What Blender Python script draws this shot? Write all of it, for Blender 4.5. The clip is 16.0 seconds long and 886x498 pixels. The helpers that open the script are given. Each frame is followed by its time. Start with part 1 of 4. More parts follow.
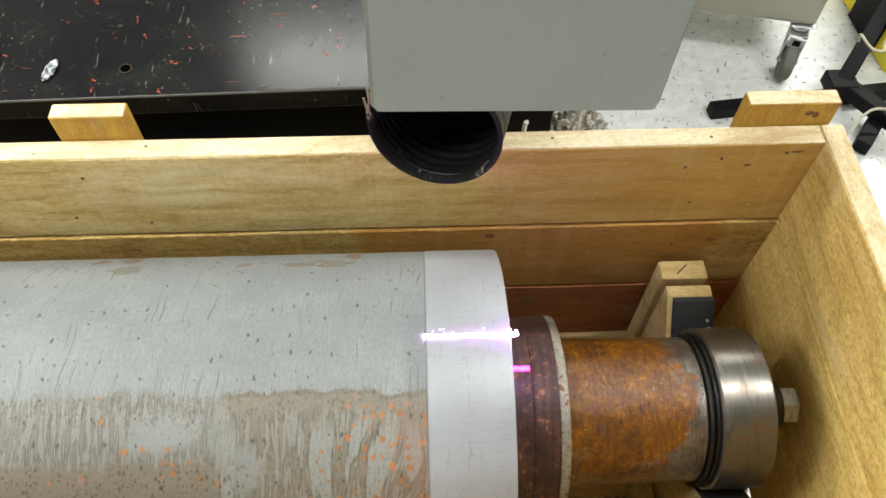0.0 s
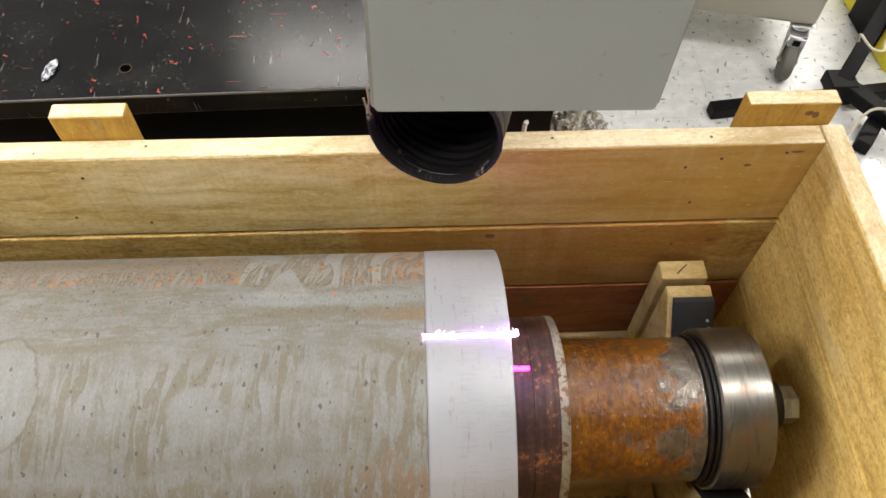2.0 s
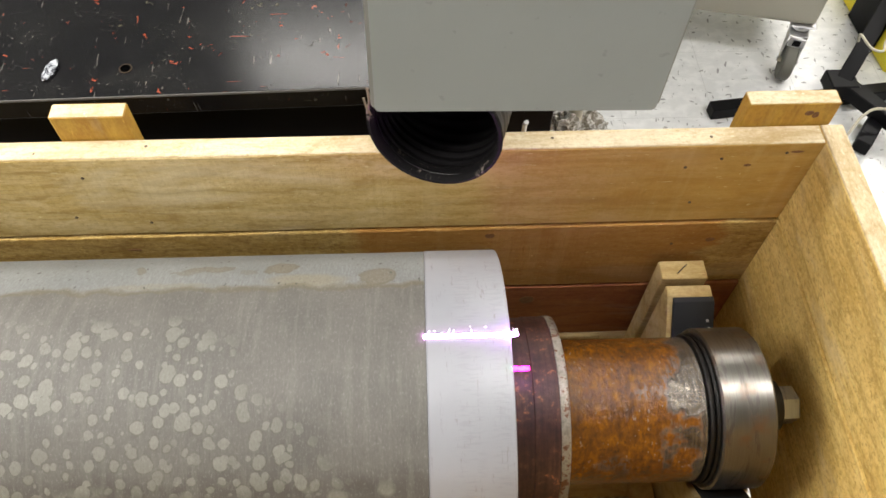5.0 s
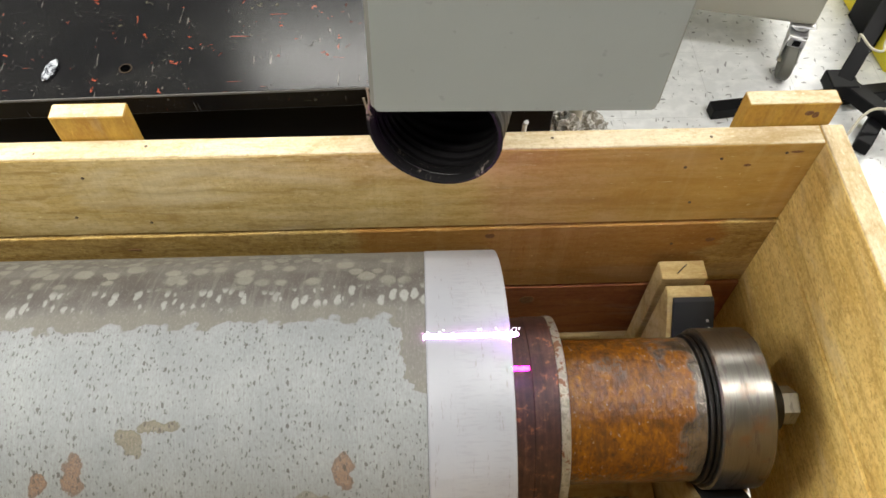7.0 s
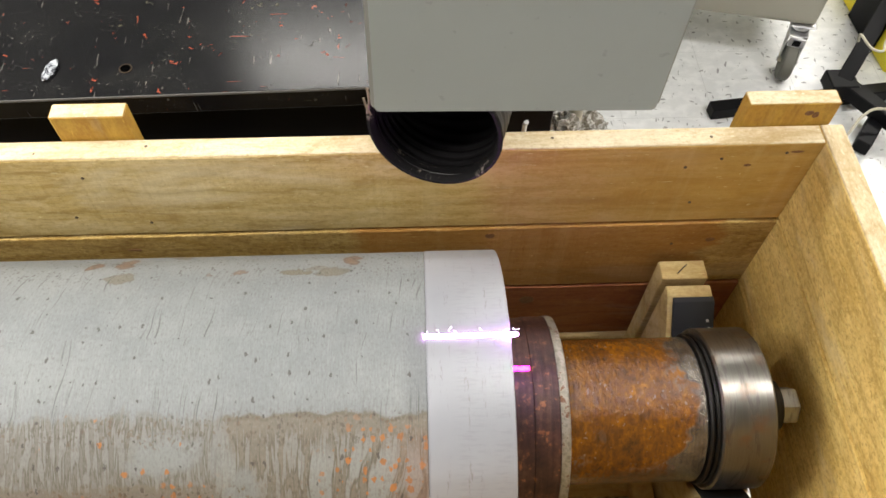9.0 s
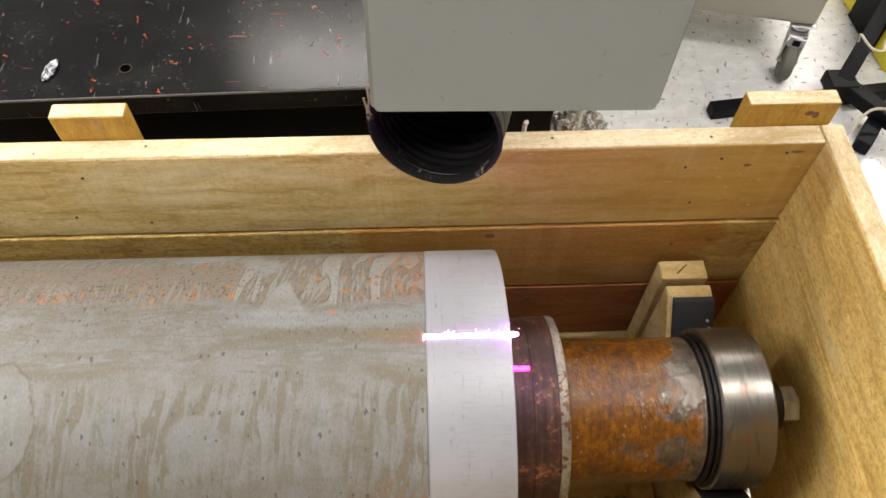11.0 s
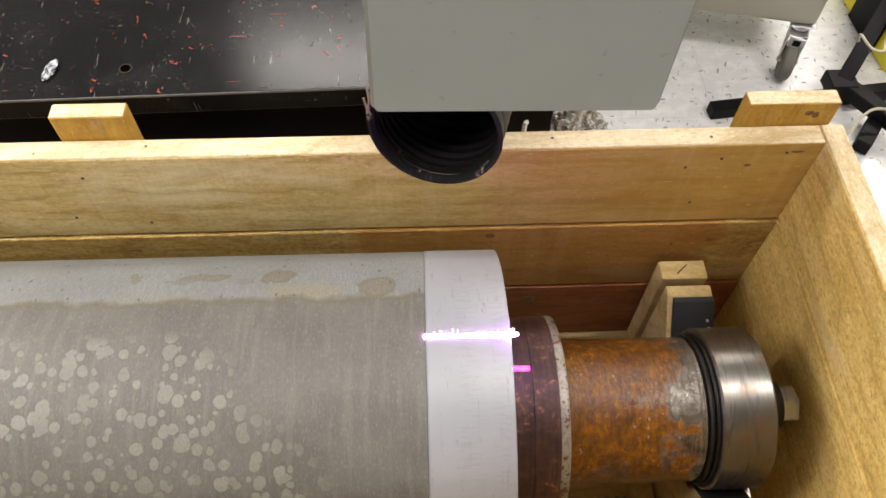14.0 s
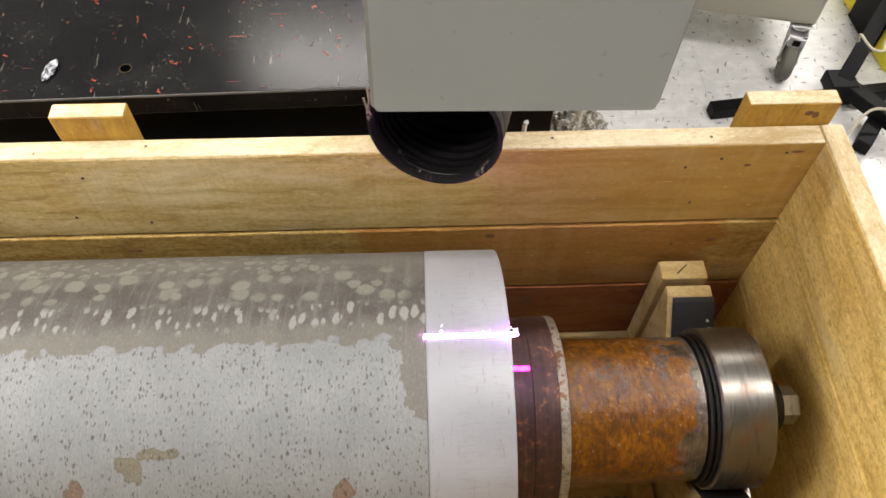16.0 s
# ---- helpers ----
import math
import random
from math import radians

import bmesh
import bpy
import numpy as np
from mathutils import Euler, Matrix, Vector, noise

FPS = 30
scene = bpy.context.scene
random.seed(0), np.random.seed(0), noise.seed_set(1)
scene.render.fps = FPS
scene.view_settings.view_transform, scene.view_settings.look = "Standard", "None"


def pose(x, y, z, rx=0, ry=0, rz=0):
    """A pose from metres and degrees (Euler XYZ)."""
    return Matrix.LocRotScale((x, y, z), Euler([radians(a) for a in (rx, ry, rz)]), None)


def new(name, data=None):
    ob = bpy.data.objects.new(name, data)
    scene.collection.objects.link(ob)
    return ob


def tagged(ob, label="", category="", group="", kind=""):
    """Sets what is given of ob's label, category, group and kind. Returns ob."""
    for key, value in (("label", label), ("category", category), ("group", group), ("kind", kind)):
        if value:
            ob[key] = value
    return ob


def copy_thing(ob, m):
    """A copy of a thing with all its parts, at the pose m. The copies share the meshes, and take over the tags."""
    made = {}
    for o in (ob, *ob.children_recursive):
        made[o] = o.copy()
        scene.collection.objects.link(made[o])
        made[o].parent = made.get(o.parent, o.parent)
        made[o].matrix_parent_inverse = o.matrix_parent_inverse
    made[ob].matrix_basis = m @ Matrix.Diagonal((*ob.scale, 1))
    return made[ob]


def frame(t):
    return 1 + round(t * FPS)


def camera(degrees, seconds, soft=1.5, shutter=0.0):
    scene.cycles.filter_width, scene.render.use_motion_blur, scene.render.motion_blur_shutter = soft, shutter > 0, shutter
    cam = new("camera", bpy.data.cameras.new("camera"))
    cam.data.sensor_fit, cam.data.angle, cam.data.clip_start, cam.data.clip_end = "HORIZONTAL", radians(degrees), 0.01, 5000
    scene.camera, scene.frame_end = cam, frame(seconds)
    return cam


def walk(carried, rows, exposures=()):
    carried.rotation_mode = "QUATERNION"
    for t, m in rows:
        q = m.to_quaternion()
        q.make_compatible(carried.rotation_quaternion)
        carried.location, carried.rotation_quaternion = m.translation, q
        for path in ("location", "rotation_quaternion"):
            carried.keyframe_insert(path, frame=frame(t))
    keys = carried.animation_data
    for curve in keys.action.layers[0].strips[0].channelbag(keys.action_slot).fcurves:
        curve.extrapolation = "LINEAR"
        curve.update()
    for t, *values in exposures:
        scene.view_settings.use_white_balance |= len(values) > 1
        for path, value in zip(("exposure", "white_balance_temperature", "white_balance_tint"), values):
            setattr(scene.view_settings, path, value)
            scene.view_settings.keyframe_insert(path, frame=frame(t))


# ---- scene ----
cam = camera(60.1, 16.0, soft=1.6)
EYE = pose(-0.1316, -0.5206, 1.3753, 32.965, -0.4562, -1.9015)
# the camera's own white balance drifts a little warmer
walk(cam, [(0.0, EYE), (16.0, EYE)],
     exposures=[(0.0, 0.29, 6450, 4), (0.6, 0.27, 6550, 8), (1.2, 0.25, 6650, 11), (4.2, 0.26, 6600, 11), (8.5, 0.29, 6550, 8),
                (9.2, 0.26, 6620, 11), (12.5, 0.19, 6750, 14), (15.0, 0.19, 6750, 14), (16.0, 0.21, 6720, 13)])

# ---------------------------------------------------------------- light
FLOOR_Z, CEIL_Z = -0.50, 2.40
world = bpy.data.worlds.new("world")
world.use_nodes = True
world.node_tree.nodes["Background"].inputs[0].default_value = (0.9, 0.95, 1.0, 1)
world.node_tree.nodes["Background"].inputs[1].default_value = 0.05
scene.world = world


def area_lamp(name, m, sx, sy, watts, colour):
    data = bpy.data.lights.new(name, "AREA")
    data.shape, data.size, data.size_y, data.energy, data.color = "RECTANGLE", sx, sy, watts, colour
    ob = new(name, data)
    ob.matrix_world = m
    return ob


COOL = (1.0, 0.975, 0.925)
LAMPS = [(-3.3, 1.30, 108), (-3.3, -0.50, 54), (-1.2, -0.08, 29), (1.5, 0.15, 36), (-0.10, 2.75, 26), (2.4, 3.0, 74), (-1.4, -3.3, 2), (1.5, -3.3, 2)]
for lx, ly, watts in LAMPS:
    area_lamp("tube_light", pose(lx, ly, CEIL_Z - 0.10), 1.9, 0.26, watts, COOL)


# ---------------------------------------------------------------- material tools
class Nodes:
    def __init__(self, name):
        self.m = bpy.data.materials.new(name)
        self.m.use_nodes = True
        self.t = self.m.node_tree
        self.t.nodes.clear()

    def add(self, kind, ins=(), **props):
        n = self.t.nodes.new(kind)
        for k, v in props.items():
            setattr(n, k, v)
        for k, v in dict(ins).items():
            self.put(n.inputs[k], v)
        return n

    def put(self, socket, v):
        if isinstance(v, bpy.types.NodeSocket):
            self.t.links.new(v, socket)
        elif isinstance(v, (tuple, list)) and len(v) == 3 and socket.type == "RGBA":
            socket.default_value = (*v, 1)
        else:
            socket.default_value = v

    def coord(self, out="Object"):
        return self.add("ShaderNodeTexCoord").outputs[out]

    def rand(self):
        return self.add("ShaderNodeObjectInfo").outputs["Random"]

    def sep(self, v):
        return self.add("ShaderNodeSeparateXYZ", {0: v}).outputs

    def vec(self, x, y, z):
        return self.add("ShaderNodeCombineXYZ", {0: x, 1: y, 2: z}).outputs[0]

    def scale(self, v, s, off=None):
        n = self.add("ShaderNodeVectorMath", {0: v, 1: s}, operation="MULTIPLY").outputs[0]
        if off is not None:
            n = self.add("ShaderNodeVectorMath", {0: n, 1: off}, operation="ADD").outputs[0]
        return n

    def noise(self, v, scale, detail=4, rough=0.55, dist=0.0):
        return self.add("ShaderNodeTexNoise", {"Vector": v, "Scale": scale, "Detail": detail, "Roughness": rough, "Distortion": dist}).outputs[0]

    def voro(self, v, scale, out="Distance", feature="F1", rnd=1.0):
        return self.add("ShaderNodeTexVoronoi", {"Vector": v, "Scale": scale, "Randomness": rnd}, feature=feature).outputs[out]

    def math(self, op, a, b=0.0, clamp=False):
        return self.add("ShaderNodeMath", {0: a, 1: b}, operation=op, use_clamp=clamp).outputs[0]

    def step(self, x, lo, hi):
        """0 below lo, 1 above hi; lo may be the greater."""
        if lo < hi:
            return self.add("ShaderNodeMapRange", {0: x, 1: lo, 2: hi}, interpolation_type="SMOOTHSTEP").outputs[0]
        up = self.add("ShaderNodeMapRange", {0: x, 1: hi, 2: lo}, interpolation_type="SMOOTHSTEP").outputs[0]
        return self.math("SUBTRACT", 1.0, up)

    def mul(self, *a):
        out = a[0]
        for b in a[1:]:
            out = self.math("MULTIPLY", out, b)
        return out

    def most(self, *a):
        out = a[0]
        for b in a[1:]:
            out = self.math("MAXIMUM", out, b)
        return out

    def mix(self, f, a, b):
        n = self.add("ShaderNodeMix", data_type="RGBA")
        for i, v in ((0, f), (6, a), (7, b)):
            self.put(n.inputs[i], v)
        return n.outputs[2]

    def ramp(self, f, *stops):
        n = self.add("ShaderNodeValToRGB", {0: f})
        e = n.color_ramp.elements
        while len(e) < len(stops):
            e.new(0.5)
        for el, (p, c) in zip(e, stops):
            el.position, el.color = p, (*c, 1)
        return n.outputs[0]

    def done(self, colour, rough=0.5, metal=0.0, height=None, depth=0.002, bump=0.6, emit=None, power=0.0, **more):
        s = self.add("ShaderNodeBsdfPrincipled", {"Base Color": colour, "Roughness": rough, "Metallic": metal})
        if height is not None:
            self.put(s.inputs["Normal"], self.add("ShaderNodeBump", {"Height": height, "Strength": bump, "Distance": depth}).outputs[0])
        if emit is not None:
            self.put(s.inputs["Emission Color"], emit)
            s.inputs["Emission Strength"].default_value = power
        for k, v in more.items():
            self.put(s.inputs[k.replace("_", " ")], v)
        o = self.add("ShaderNodeOutputMaterial", {0: s.outputs[0]})
        return self.m


def wood(name, pale, mid, dark, rough_sawn=0.4, knots=1.0, stain=None, streaks=0.25):
    """Softwood with the grain along the piece's own x."""
    n = Nodes(name)
    shift = n.math("MULTIPLY", n.rand(), 37.0)
    p = n.add("ShaderNodeVectorMath", {0: n.coord(), 1: n.vec(shift, shift, shift)}, operation="ADD").outputs[0]
    warp = n.noise(n.scale(p, (1.5, 6, 6)), 1.0, 3, 0.5)
    x, y, z = n.sep(p)
    rings = n.noise(n.vec(n.math("MULTIPLY", x, 0.9), n.math("ADD", n.math("MULTIPLY", y, 26.0), n.math("MULTIPLY", warp, 3.0)),
                          n.math("ADD", n.math("MULTIPLY", z, 26.0), n.math("MULTIPLY", warp, 5.0))), 1.0, 5, 0.62, 0.5)
    fibre = n.noise(n.scale(p, (9, 260, 260)), 1.0, 3, 0.6)
    blotch = n.noise(n.scale(p, (3, 7, 7)), 1.0, 4, 0.6, 0.7)
    saw = n.noise(n.scale(p, (170, 8, 8)), 1.0, 2, 0.5)
    half = tuple(0.5 * (a + b) for a, b in zip(dark, mid))
    c = n.ramp(rings, (0.30, half), (0.45, mid), (0.60, tuple(0.5 * (a + b) for a, b in zip(pale, mid))), (0.74, mid))
    swirl = n.noise(n.scale(p, (3.2, 17, 17), (8, 3, 1)), 1.0, 4, 0.55, 1.6)
    c = n.mix(n.math("MULTIPLY", n.step(swirl, 0.51, 0.60), 0.60), c, half)
    c = n.mix(n.math("MULTIPLY", n.step(swirl, 0.46, 0.38), 0.35), c, pale)
    c = n.mix(n.math("MULTIPLY", n.step(fibre, 0.45, 0.70), 0.28), c, dark)
    streak = n.noise(n.scale(p, (0.7, 55, 55), (5, 5, 5)), 1.0, 3, 0.6)
    c = n.mix(n.math("MULTIPLY", n.step(streak, 0.62, 0.70), streaks), c, tuple(min(0.85, q * 1.25) for q in pale))
    c = n.mix(n.math("MULTIPLY", n.step(streak, 0.36, 0.29), streaks), c, dark)
    cloud = n.noise(n.scale(p, (11, 24, 24), (2, 2, 2)), 1.0, 7, 0.72, 0.4)
    c = n.mix(n.math("MULTIPLY", n.step(cloud, 0.53, 0.62), 0.55), c, pale)
    c = n.mix(n.math("MULTIPLY", n.step(cloud, 0.46, 0.36), 0.42), c, dark)
    c = n.mix(n.math("MULTIPLY", n.step(blotch, 0.42, 0.68), 0.45), c, pale)
    c = n.mix(n.math("MULTIPLY", n.step(blotch, 0.40, 0.25), 0.55), c, dark)
    sway = n.noise(n.scale(p, (1.7, 5, 5), (6, 6, 6)), 1.0, 3, 0.5, 0.6)
    lines = n.math("PINGPONG", n.math("ADD", n.math("MULTIPLY", n.math("ADD", y, z), 13.0), n.math("MULTIPLY", sway, 6.0)), 0.5)
    c = n.mix(n.mul(n.step(lines, 0.20, 0.46), n.step(blotch, 0.36, 0.58), 0.55), c, half)
    c = n.mix(n.mul(n.step(lines, 0.41, 0.47), n.step(swirl, 0.42, 0.56), 0.45), c, dark)
    fuzz = n.noise(n.scale(p, (90, 150, 150)), 1.0, 4, 0.7)
    c = n.mix(n.math("MULTIPLY", n.step(fuzz, 0.50, 0.66), 0.65 * rough_sawn), c, dark)
    tuft = n.noise(n.scale(p, (60, 130, 130), (3, 3, 9)), 1.0, 5, 0.7, 0.6)
    c = n.mix(n.math("MULTIPLY", n.step(tuft, 0.56, 0.66), 0.45 * rough_sawn), c, dark)
    c = n.mix(n.math("MULTIPLY", n.step(tuft, 0.42, 0.34), 0.40 * rough_sawn), c, tuple(min(0.9, q * 1.15) for q in pale))
    grit = n.noise(p, 210, 5, 0.75)
    c = n.mix(n.math("MULTIPLY", n.step(grit, 0.54, 0.66), 0.6 * rough_sawn), c, dark)
    c = n.mix(n.math("MULTIPLY", n.step(fuzz, 0.46, 0.34), 0.5 * rough_sawn), c, pale)
    v = n.voro(n.scale(p, (1.6, 7.0, 7.0)), 1.0)
    knot = n.math("MULTIPLY", n.step(v, 0.14, 0.05), knots)
    c = n.mix(n.math("MULTIPLY", knot, 0.7), c, (0.10, 0.045, 0.015))
    c = n.mix(n.math("MULTIPLY", n.rand(), 0.16), c, dark)
    grey = n.noise(n.scale(p, (2.2, 9, 9), (3, 1, 7)), 1.0, 5, 0.62, 0.8)
    c = n.mix(n.math("MULTIPLY", n.step(grey, 0.53, 0.70), 0.5), c, tuple(0.55 * a + 0.45 * b for a, b in zip(pale, (0.60, 0.56, 0.46))))
    if stain:
        x0, x1, tint, soft = stain
        raw = n.math("ADD", n.sep(n.coord())[0], n.math("MULTIPLY", n.math("SUBTRACT", blotch, 0.5), 0.25))
        m = n.mul(n.step(raw, x0, x0 + soft), n.step(raw, x1, x1 - 0.03), 0.68)
        c = n.mix(m, c, n.mix(rings, tuple(q * 0.55 for q in tint), tuple(q * 1.35 for q in tint)))
    scuff = n.noise(n.scale(p, (38, 190, 190), (1, 6, 2)), 1.0, 3, 0.6, 0.4)
    c = n.mix(n.math("MULTIPLY", n.step(scuff, 0.66, 0.72), 0.55), c, tuple(min(0.9, q * 1.3) for q in pale))
    band_saw = n.noise(n.scale(p, (26, 1.5, 1.5), (4, 4, 4)), 1.0, 3, 0.6)
    c = n.mix(n.mul(n.step(band_saw, 0.54, 0.66), 0.10), c, pale)
    h = n.math("ADD", n.math("MULTIPLY", fibre, 0.5), n.math("ADD", n.math("MULTIPLY", rings, 0.4), n.math("MULTIPLY", n.math("ADD", saw, n.math("MULTIPLY", tuft, -2.0)), rough_sawn)))
    return n.done(c, n.math("ADD", 0.62, n.math("MULTIPLY", fibre, 0.2)), 0, h, 0.0012 + 0.0012 * rough_sawn, 0.55)


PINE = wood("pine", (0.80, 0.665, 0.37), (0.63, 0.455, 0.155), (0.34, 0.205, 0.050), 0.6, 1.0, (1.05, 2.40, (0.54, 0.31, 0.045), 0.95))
# Lower planks: stained wood, with shade beside the roll put into the colours too.
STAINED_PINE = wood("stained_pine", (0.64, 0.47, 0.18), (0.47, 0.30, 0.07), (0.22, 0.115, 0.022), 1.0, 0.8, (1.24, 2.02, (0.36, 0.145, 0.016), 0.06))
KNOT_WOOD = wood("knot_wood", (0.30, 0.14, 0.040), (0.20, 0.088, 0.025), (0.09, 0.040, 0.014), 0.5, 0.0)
SHADED_RED_PINE = wood("shaded_red_pine", (0.42, 0.165, 0.050), (0.31, 0.10, 0.030), (0.17, 0.05, 0.018), 0.5, 0.9)
# Pale sawn wood; the strong light on top is put into its colour.
PINE_TOP = wood("pine_edge", (0.80, 0.72, 0.53), (0.68, 0.55, 0.33), (0.44, 0.30, 0.13), 0.7, 0.2)
ROUGH_PINE = wood("rough_pine", (0.90, 0.70, 0.27), (0.78, 0.545, 0.150), (0.46, 0.275, 0.060), 1.2, 0.3, None, 0.4)
ORANGE_PINE = wood("orange_pine", (0.56, 0.365, 0.055), (0.45, 0.245, 0.030), (0.27, 0.125, 0.016), 0.5, 0.6)
PALE_PINE = wood("pale_pine", (0.64, 0.52, 0.27), (0.52, 0.385, 0.155), (0.34, 0.215, 0.07), 0.5, 0.2)


def steel_paint(name, base, rough, spots=0.2, metal=0.0, shine=0.5):
    n = Nodes(name)
    p = n.coord()
    a = n.noise(p, 6, 4)
    b = n.noise(p, 140, 3)
    speck = n.step(n.noise(p, 90, 2), 0.70, 0.76)
    c = n.mix(n.math("MULTIPLY", n.step(a, 0.35, 0.7), 0.25), base, tuple(min(1, q * 1.18) for q in base))
    c = n.mix(n.math("MULTIPLY", speck, spots), c, tuple(q * 0.35 for q in base))
    return n.done(c, n.math("ADD", rough - 0.06, n.math("MULTIPLY", a, 0.15)), metal, b, 0.0004, 0.35, Specular_IOR_Level=shine)


GREY_PAINT = steel_paint("grey_paint", (0.315, 0.330, 0.308), 0.40)
GREY_EDGE = steel_paint("grey_edge", (0.25, 0.245, 0.215), 0.5)
CART_PAINT = steel_paint("cart_paint", (0.31, 0.30, 0.25), 0.4)
BLACK_PAINT = steel_paint("black_paint", (0.005, 0.005, 0.006), 0.45, 0.0, 0.0, 0.12)
HOSE_BLACK = steel_paint("hose_black", (0.006, 0.0055, 0.006), 0.36, 0.0)
RUBBER = steel_paint("rubber", (0.016, 0.017, 0.019), 0.6, 0.2, 0.0, 0.3)
GREY_RUBBER = steel_paint("grey_rubber", (0.14, 0.14, 0.12), 0.6, 0.3)
YELLOW = steel_paint("yellow_paint", (0.85, 0.72, 0.02), 0.5, 0.1)
ZINC = steel_paint("zinc", (0.55, 0.55, 0.56), 0.32, 0.3, 0.9)
WALL_PAINT = steel_paint("wall_paint", (0.56, 0.555, 0.535), 0.7, 0.05)
CEILING_PAINT = steel_paint("ceiling_paint", (0.22, 0.22, 0.215), 0.8, 0.05)
CORD = steel_paint("cord", (0.45, 0.42, 0.33), 0.6, 0.2)
NAIL = steel_paint("nail", (0.11, 0.075, 0.045), 0.6, 0.3, 0.2)
HOLE_RIM = steel_paint("hole_rim", (0.040, 0.030, 0.022), 0.9, 0.6, 0.0, 0.1)
TIE = steel_paint("tie", (0.16, 0.125, 0.085), 0.8, 0.3)
HOLE = steel_paint("hole_dark", (0.001, 0.001, 0.001), 0.95, 0.0, 0.0, 0.0)
EDGE_WEAR = steel_paint("worn_edge", (0.10, 0.095, 0.09), 0.5, 0.6)


def dusty_black():
    n = Nodes("dusty_black")
    p = n.coord()
    d = n.mul(n.step(n.noise(p, 60, 4, 0.7), 0.56, 0.66), n.step(n.noise(p, 14, 2), 0.42, 0.6))
    return n.done(n.mix(n.math("MULTIPLY", d, 0.9), (0.007, 0.0065, 0.007), (0.22, 0.19, 0.16)), 0.75, Specular_IOR_Level=0.12)


DUSTY = dusty_black()


def vinyl_floor():
    n = Nodes("vinyl_floor")
    p = n.coord()
    x, y, z = n.sep(p)
    bend = n.noise(p, 7, 2)
    q = n.vec(n.math("ADD", x, n.math("MULTIPLY", bend, 0.05)), n.math("ADD", y, n.math("MULTIPLY", bend, 0.06)), 0.0)
    chip = n.noise(n.scale(q, (72, 27, 1)), 1.0, 1, 0.4)
    chip2 = n.noise(n.scale(q, (29, 76, 1), (7.3, 2.1, 0)), 1.0, 1, 0.4)
    pale = n.noise(n.scale(q, (20, 30, 1), (3, 9, 0)), 1.0, 3)
    c = n.mix(n.step(pale, 0.4, 0.65), (0.76, 0.775, 0.78), (0.86, 0.872, 0.875))
    c = n.mix(n.math("MULTIPLY", n.step(n.math("MAXIMUM", chip, chip2), 0.690, 0.735), 0.75), c, (0.17, 0.17, 0.175))
    jx = n.math("PINGPONG", n.math("ADD", x, 0.08), 0.1524)
    jy = n.math("PINGPONG", n.math("ADD", y, 0.03), 0.1524)
    c = n.mix(n.math("MULTIPLY", n.step(n.math("MINIMUM", jx, jy), 0.0012, 0.0004), 0.35), c, (0.3, 0.3, 0.29))
    return n.done(c, n.math("ADD", 0.22, n.math("MULTIPLY", n.noise(p, 5, 4), 0.2)), 0, n.noise(p, 30, 3), 0.0005, 0.2)


def black_top():
    """Black enamel, scuffed, with chips down to red primer."""
    n = Nodes("black_enamel")
    p = n.coord()
    x, y, z = n.sep(p)
    dust = n.noise(p, 9, 6, 0.65, 0.5)
    fine = n.noise(p, 120, 4, 0.7)
    c = n.mix(n.math("MULTIPLY", n.step(dust, 0.45, 0.75), 0.6), (0.006, 0.006, 0.007), (0.020, 0.019, 0.018))
    c = n.mix(n.mul(n.step(fine, 0.61, 0.69), n.step(dust, 0.48, 0.62), 0.7), c, (0.20, 0.19, 0.16))
    s1 = n.noise(n.scale(p, (14, 110, 10)), 1.0, 2, 0.5, 0.4)
    s2 = n.noise(n.scale(p, (70, 20, 10), (4, 4, 4)), 1.0, 2, 0.5, 0.6)
    patch = n.step(n.noise(p, 8, 2), 0.46, 0.56)
    c = n.mix(n.mul(n.step(n.math("MAXIMUM", s1, s2), 0.715, 0.745), patch, 0.85), c, (0.24, 0.055, 0.028))
    chip = n.noise(p, 48, 4, 0.6, 0.5)
    c = n.mix(n.mul(n.step(chip, 0.668, 0.69), n.step(n.noise(p, 6.5, 2), 0.50, 0.56), 0.9), c, (0.24, 0.050, 0.026))
    c = n.mix(n.mul(n.step(n.noise(p, 75, 5, 0.7), 0.60, 0.66), n.step(n.noise(p, 7.5, 2, 0.5, 0.3), 0.56, 0.66), 0.6), c, (0.16, 0.15, 0.10))
    dots = n.noise(p, 190, 3, 0.65)
    c = n.mix(n.mul(n.step(dots, 0.66, 0.71), n.step(n.noise(p, 5.0, 3), 0.40, 0.56), 0.6), c, (0.15, 0.16, 0.10))
    c = n.mix(n.mul(n.step(n.noise(p, 26, 5, 0.65, 0.4), 0.665, 0.69), 0.9), c, (0.30, 0.065, 0.035))
    s3 = n.noise(n.scale(p, (150, 16, 10), (9, 1, 4)), 1.0, 2, 0.5, 0.5)
    c = n.mix(n.mul(n.step(s3, 0.70, 0.73), 0.8), c, (0.12, 0.11, 0.10))
    return n.done(c, n.math("ADD", 0.14, n.math("MULTIPLY", dust, 0.14)), 0, n.math("ADD", fine, dust), 0.0005, 0.25, Specular_IOR_Level=0.36)


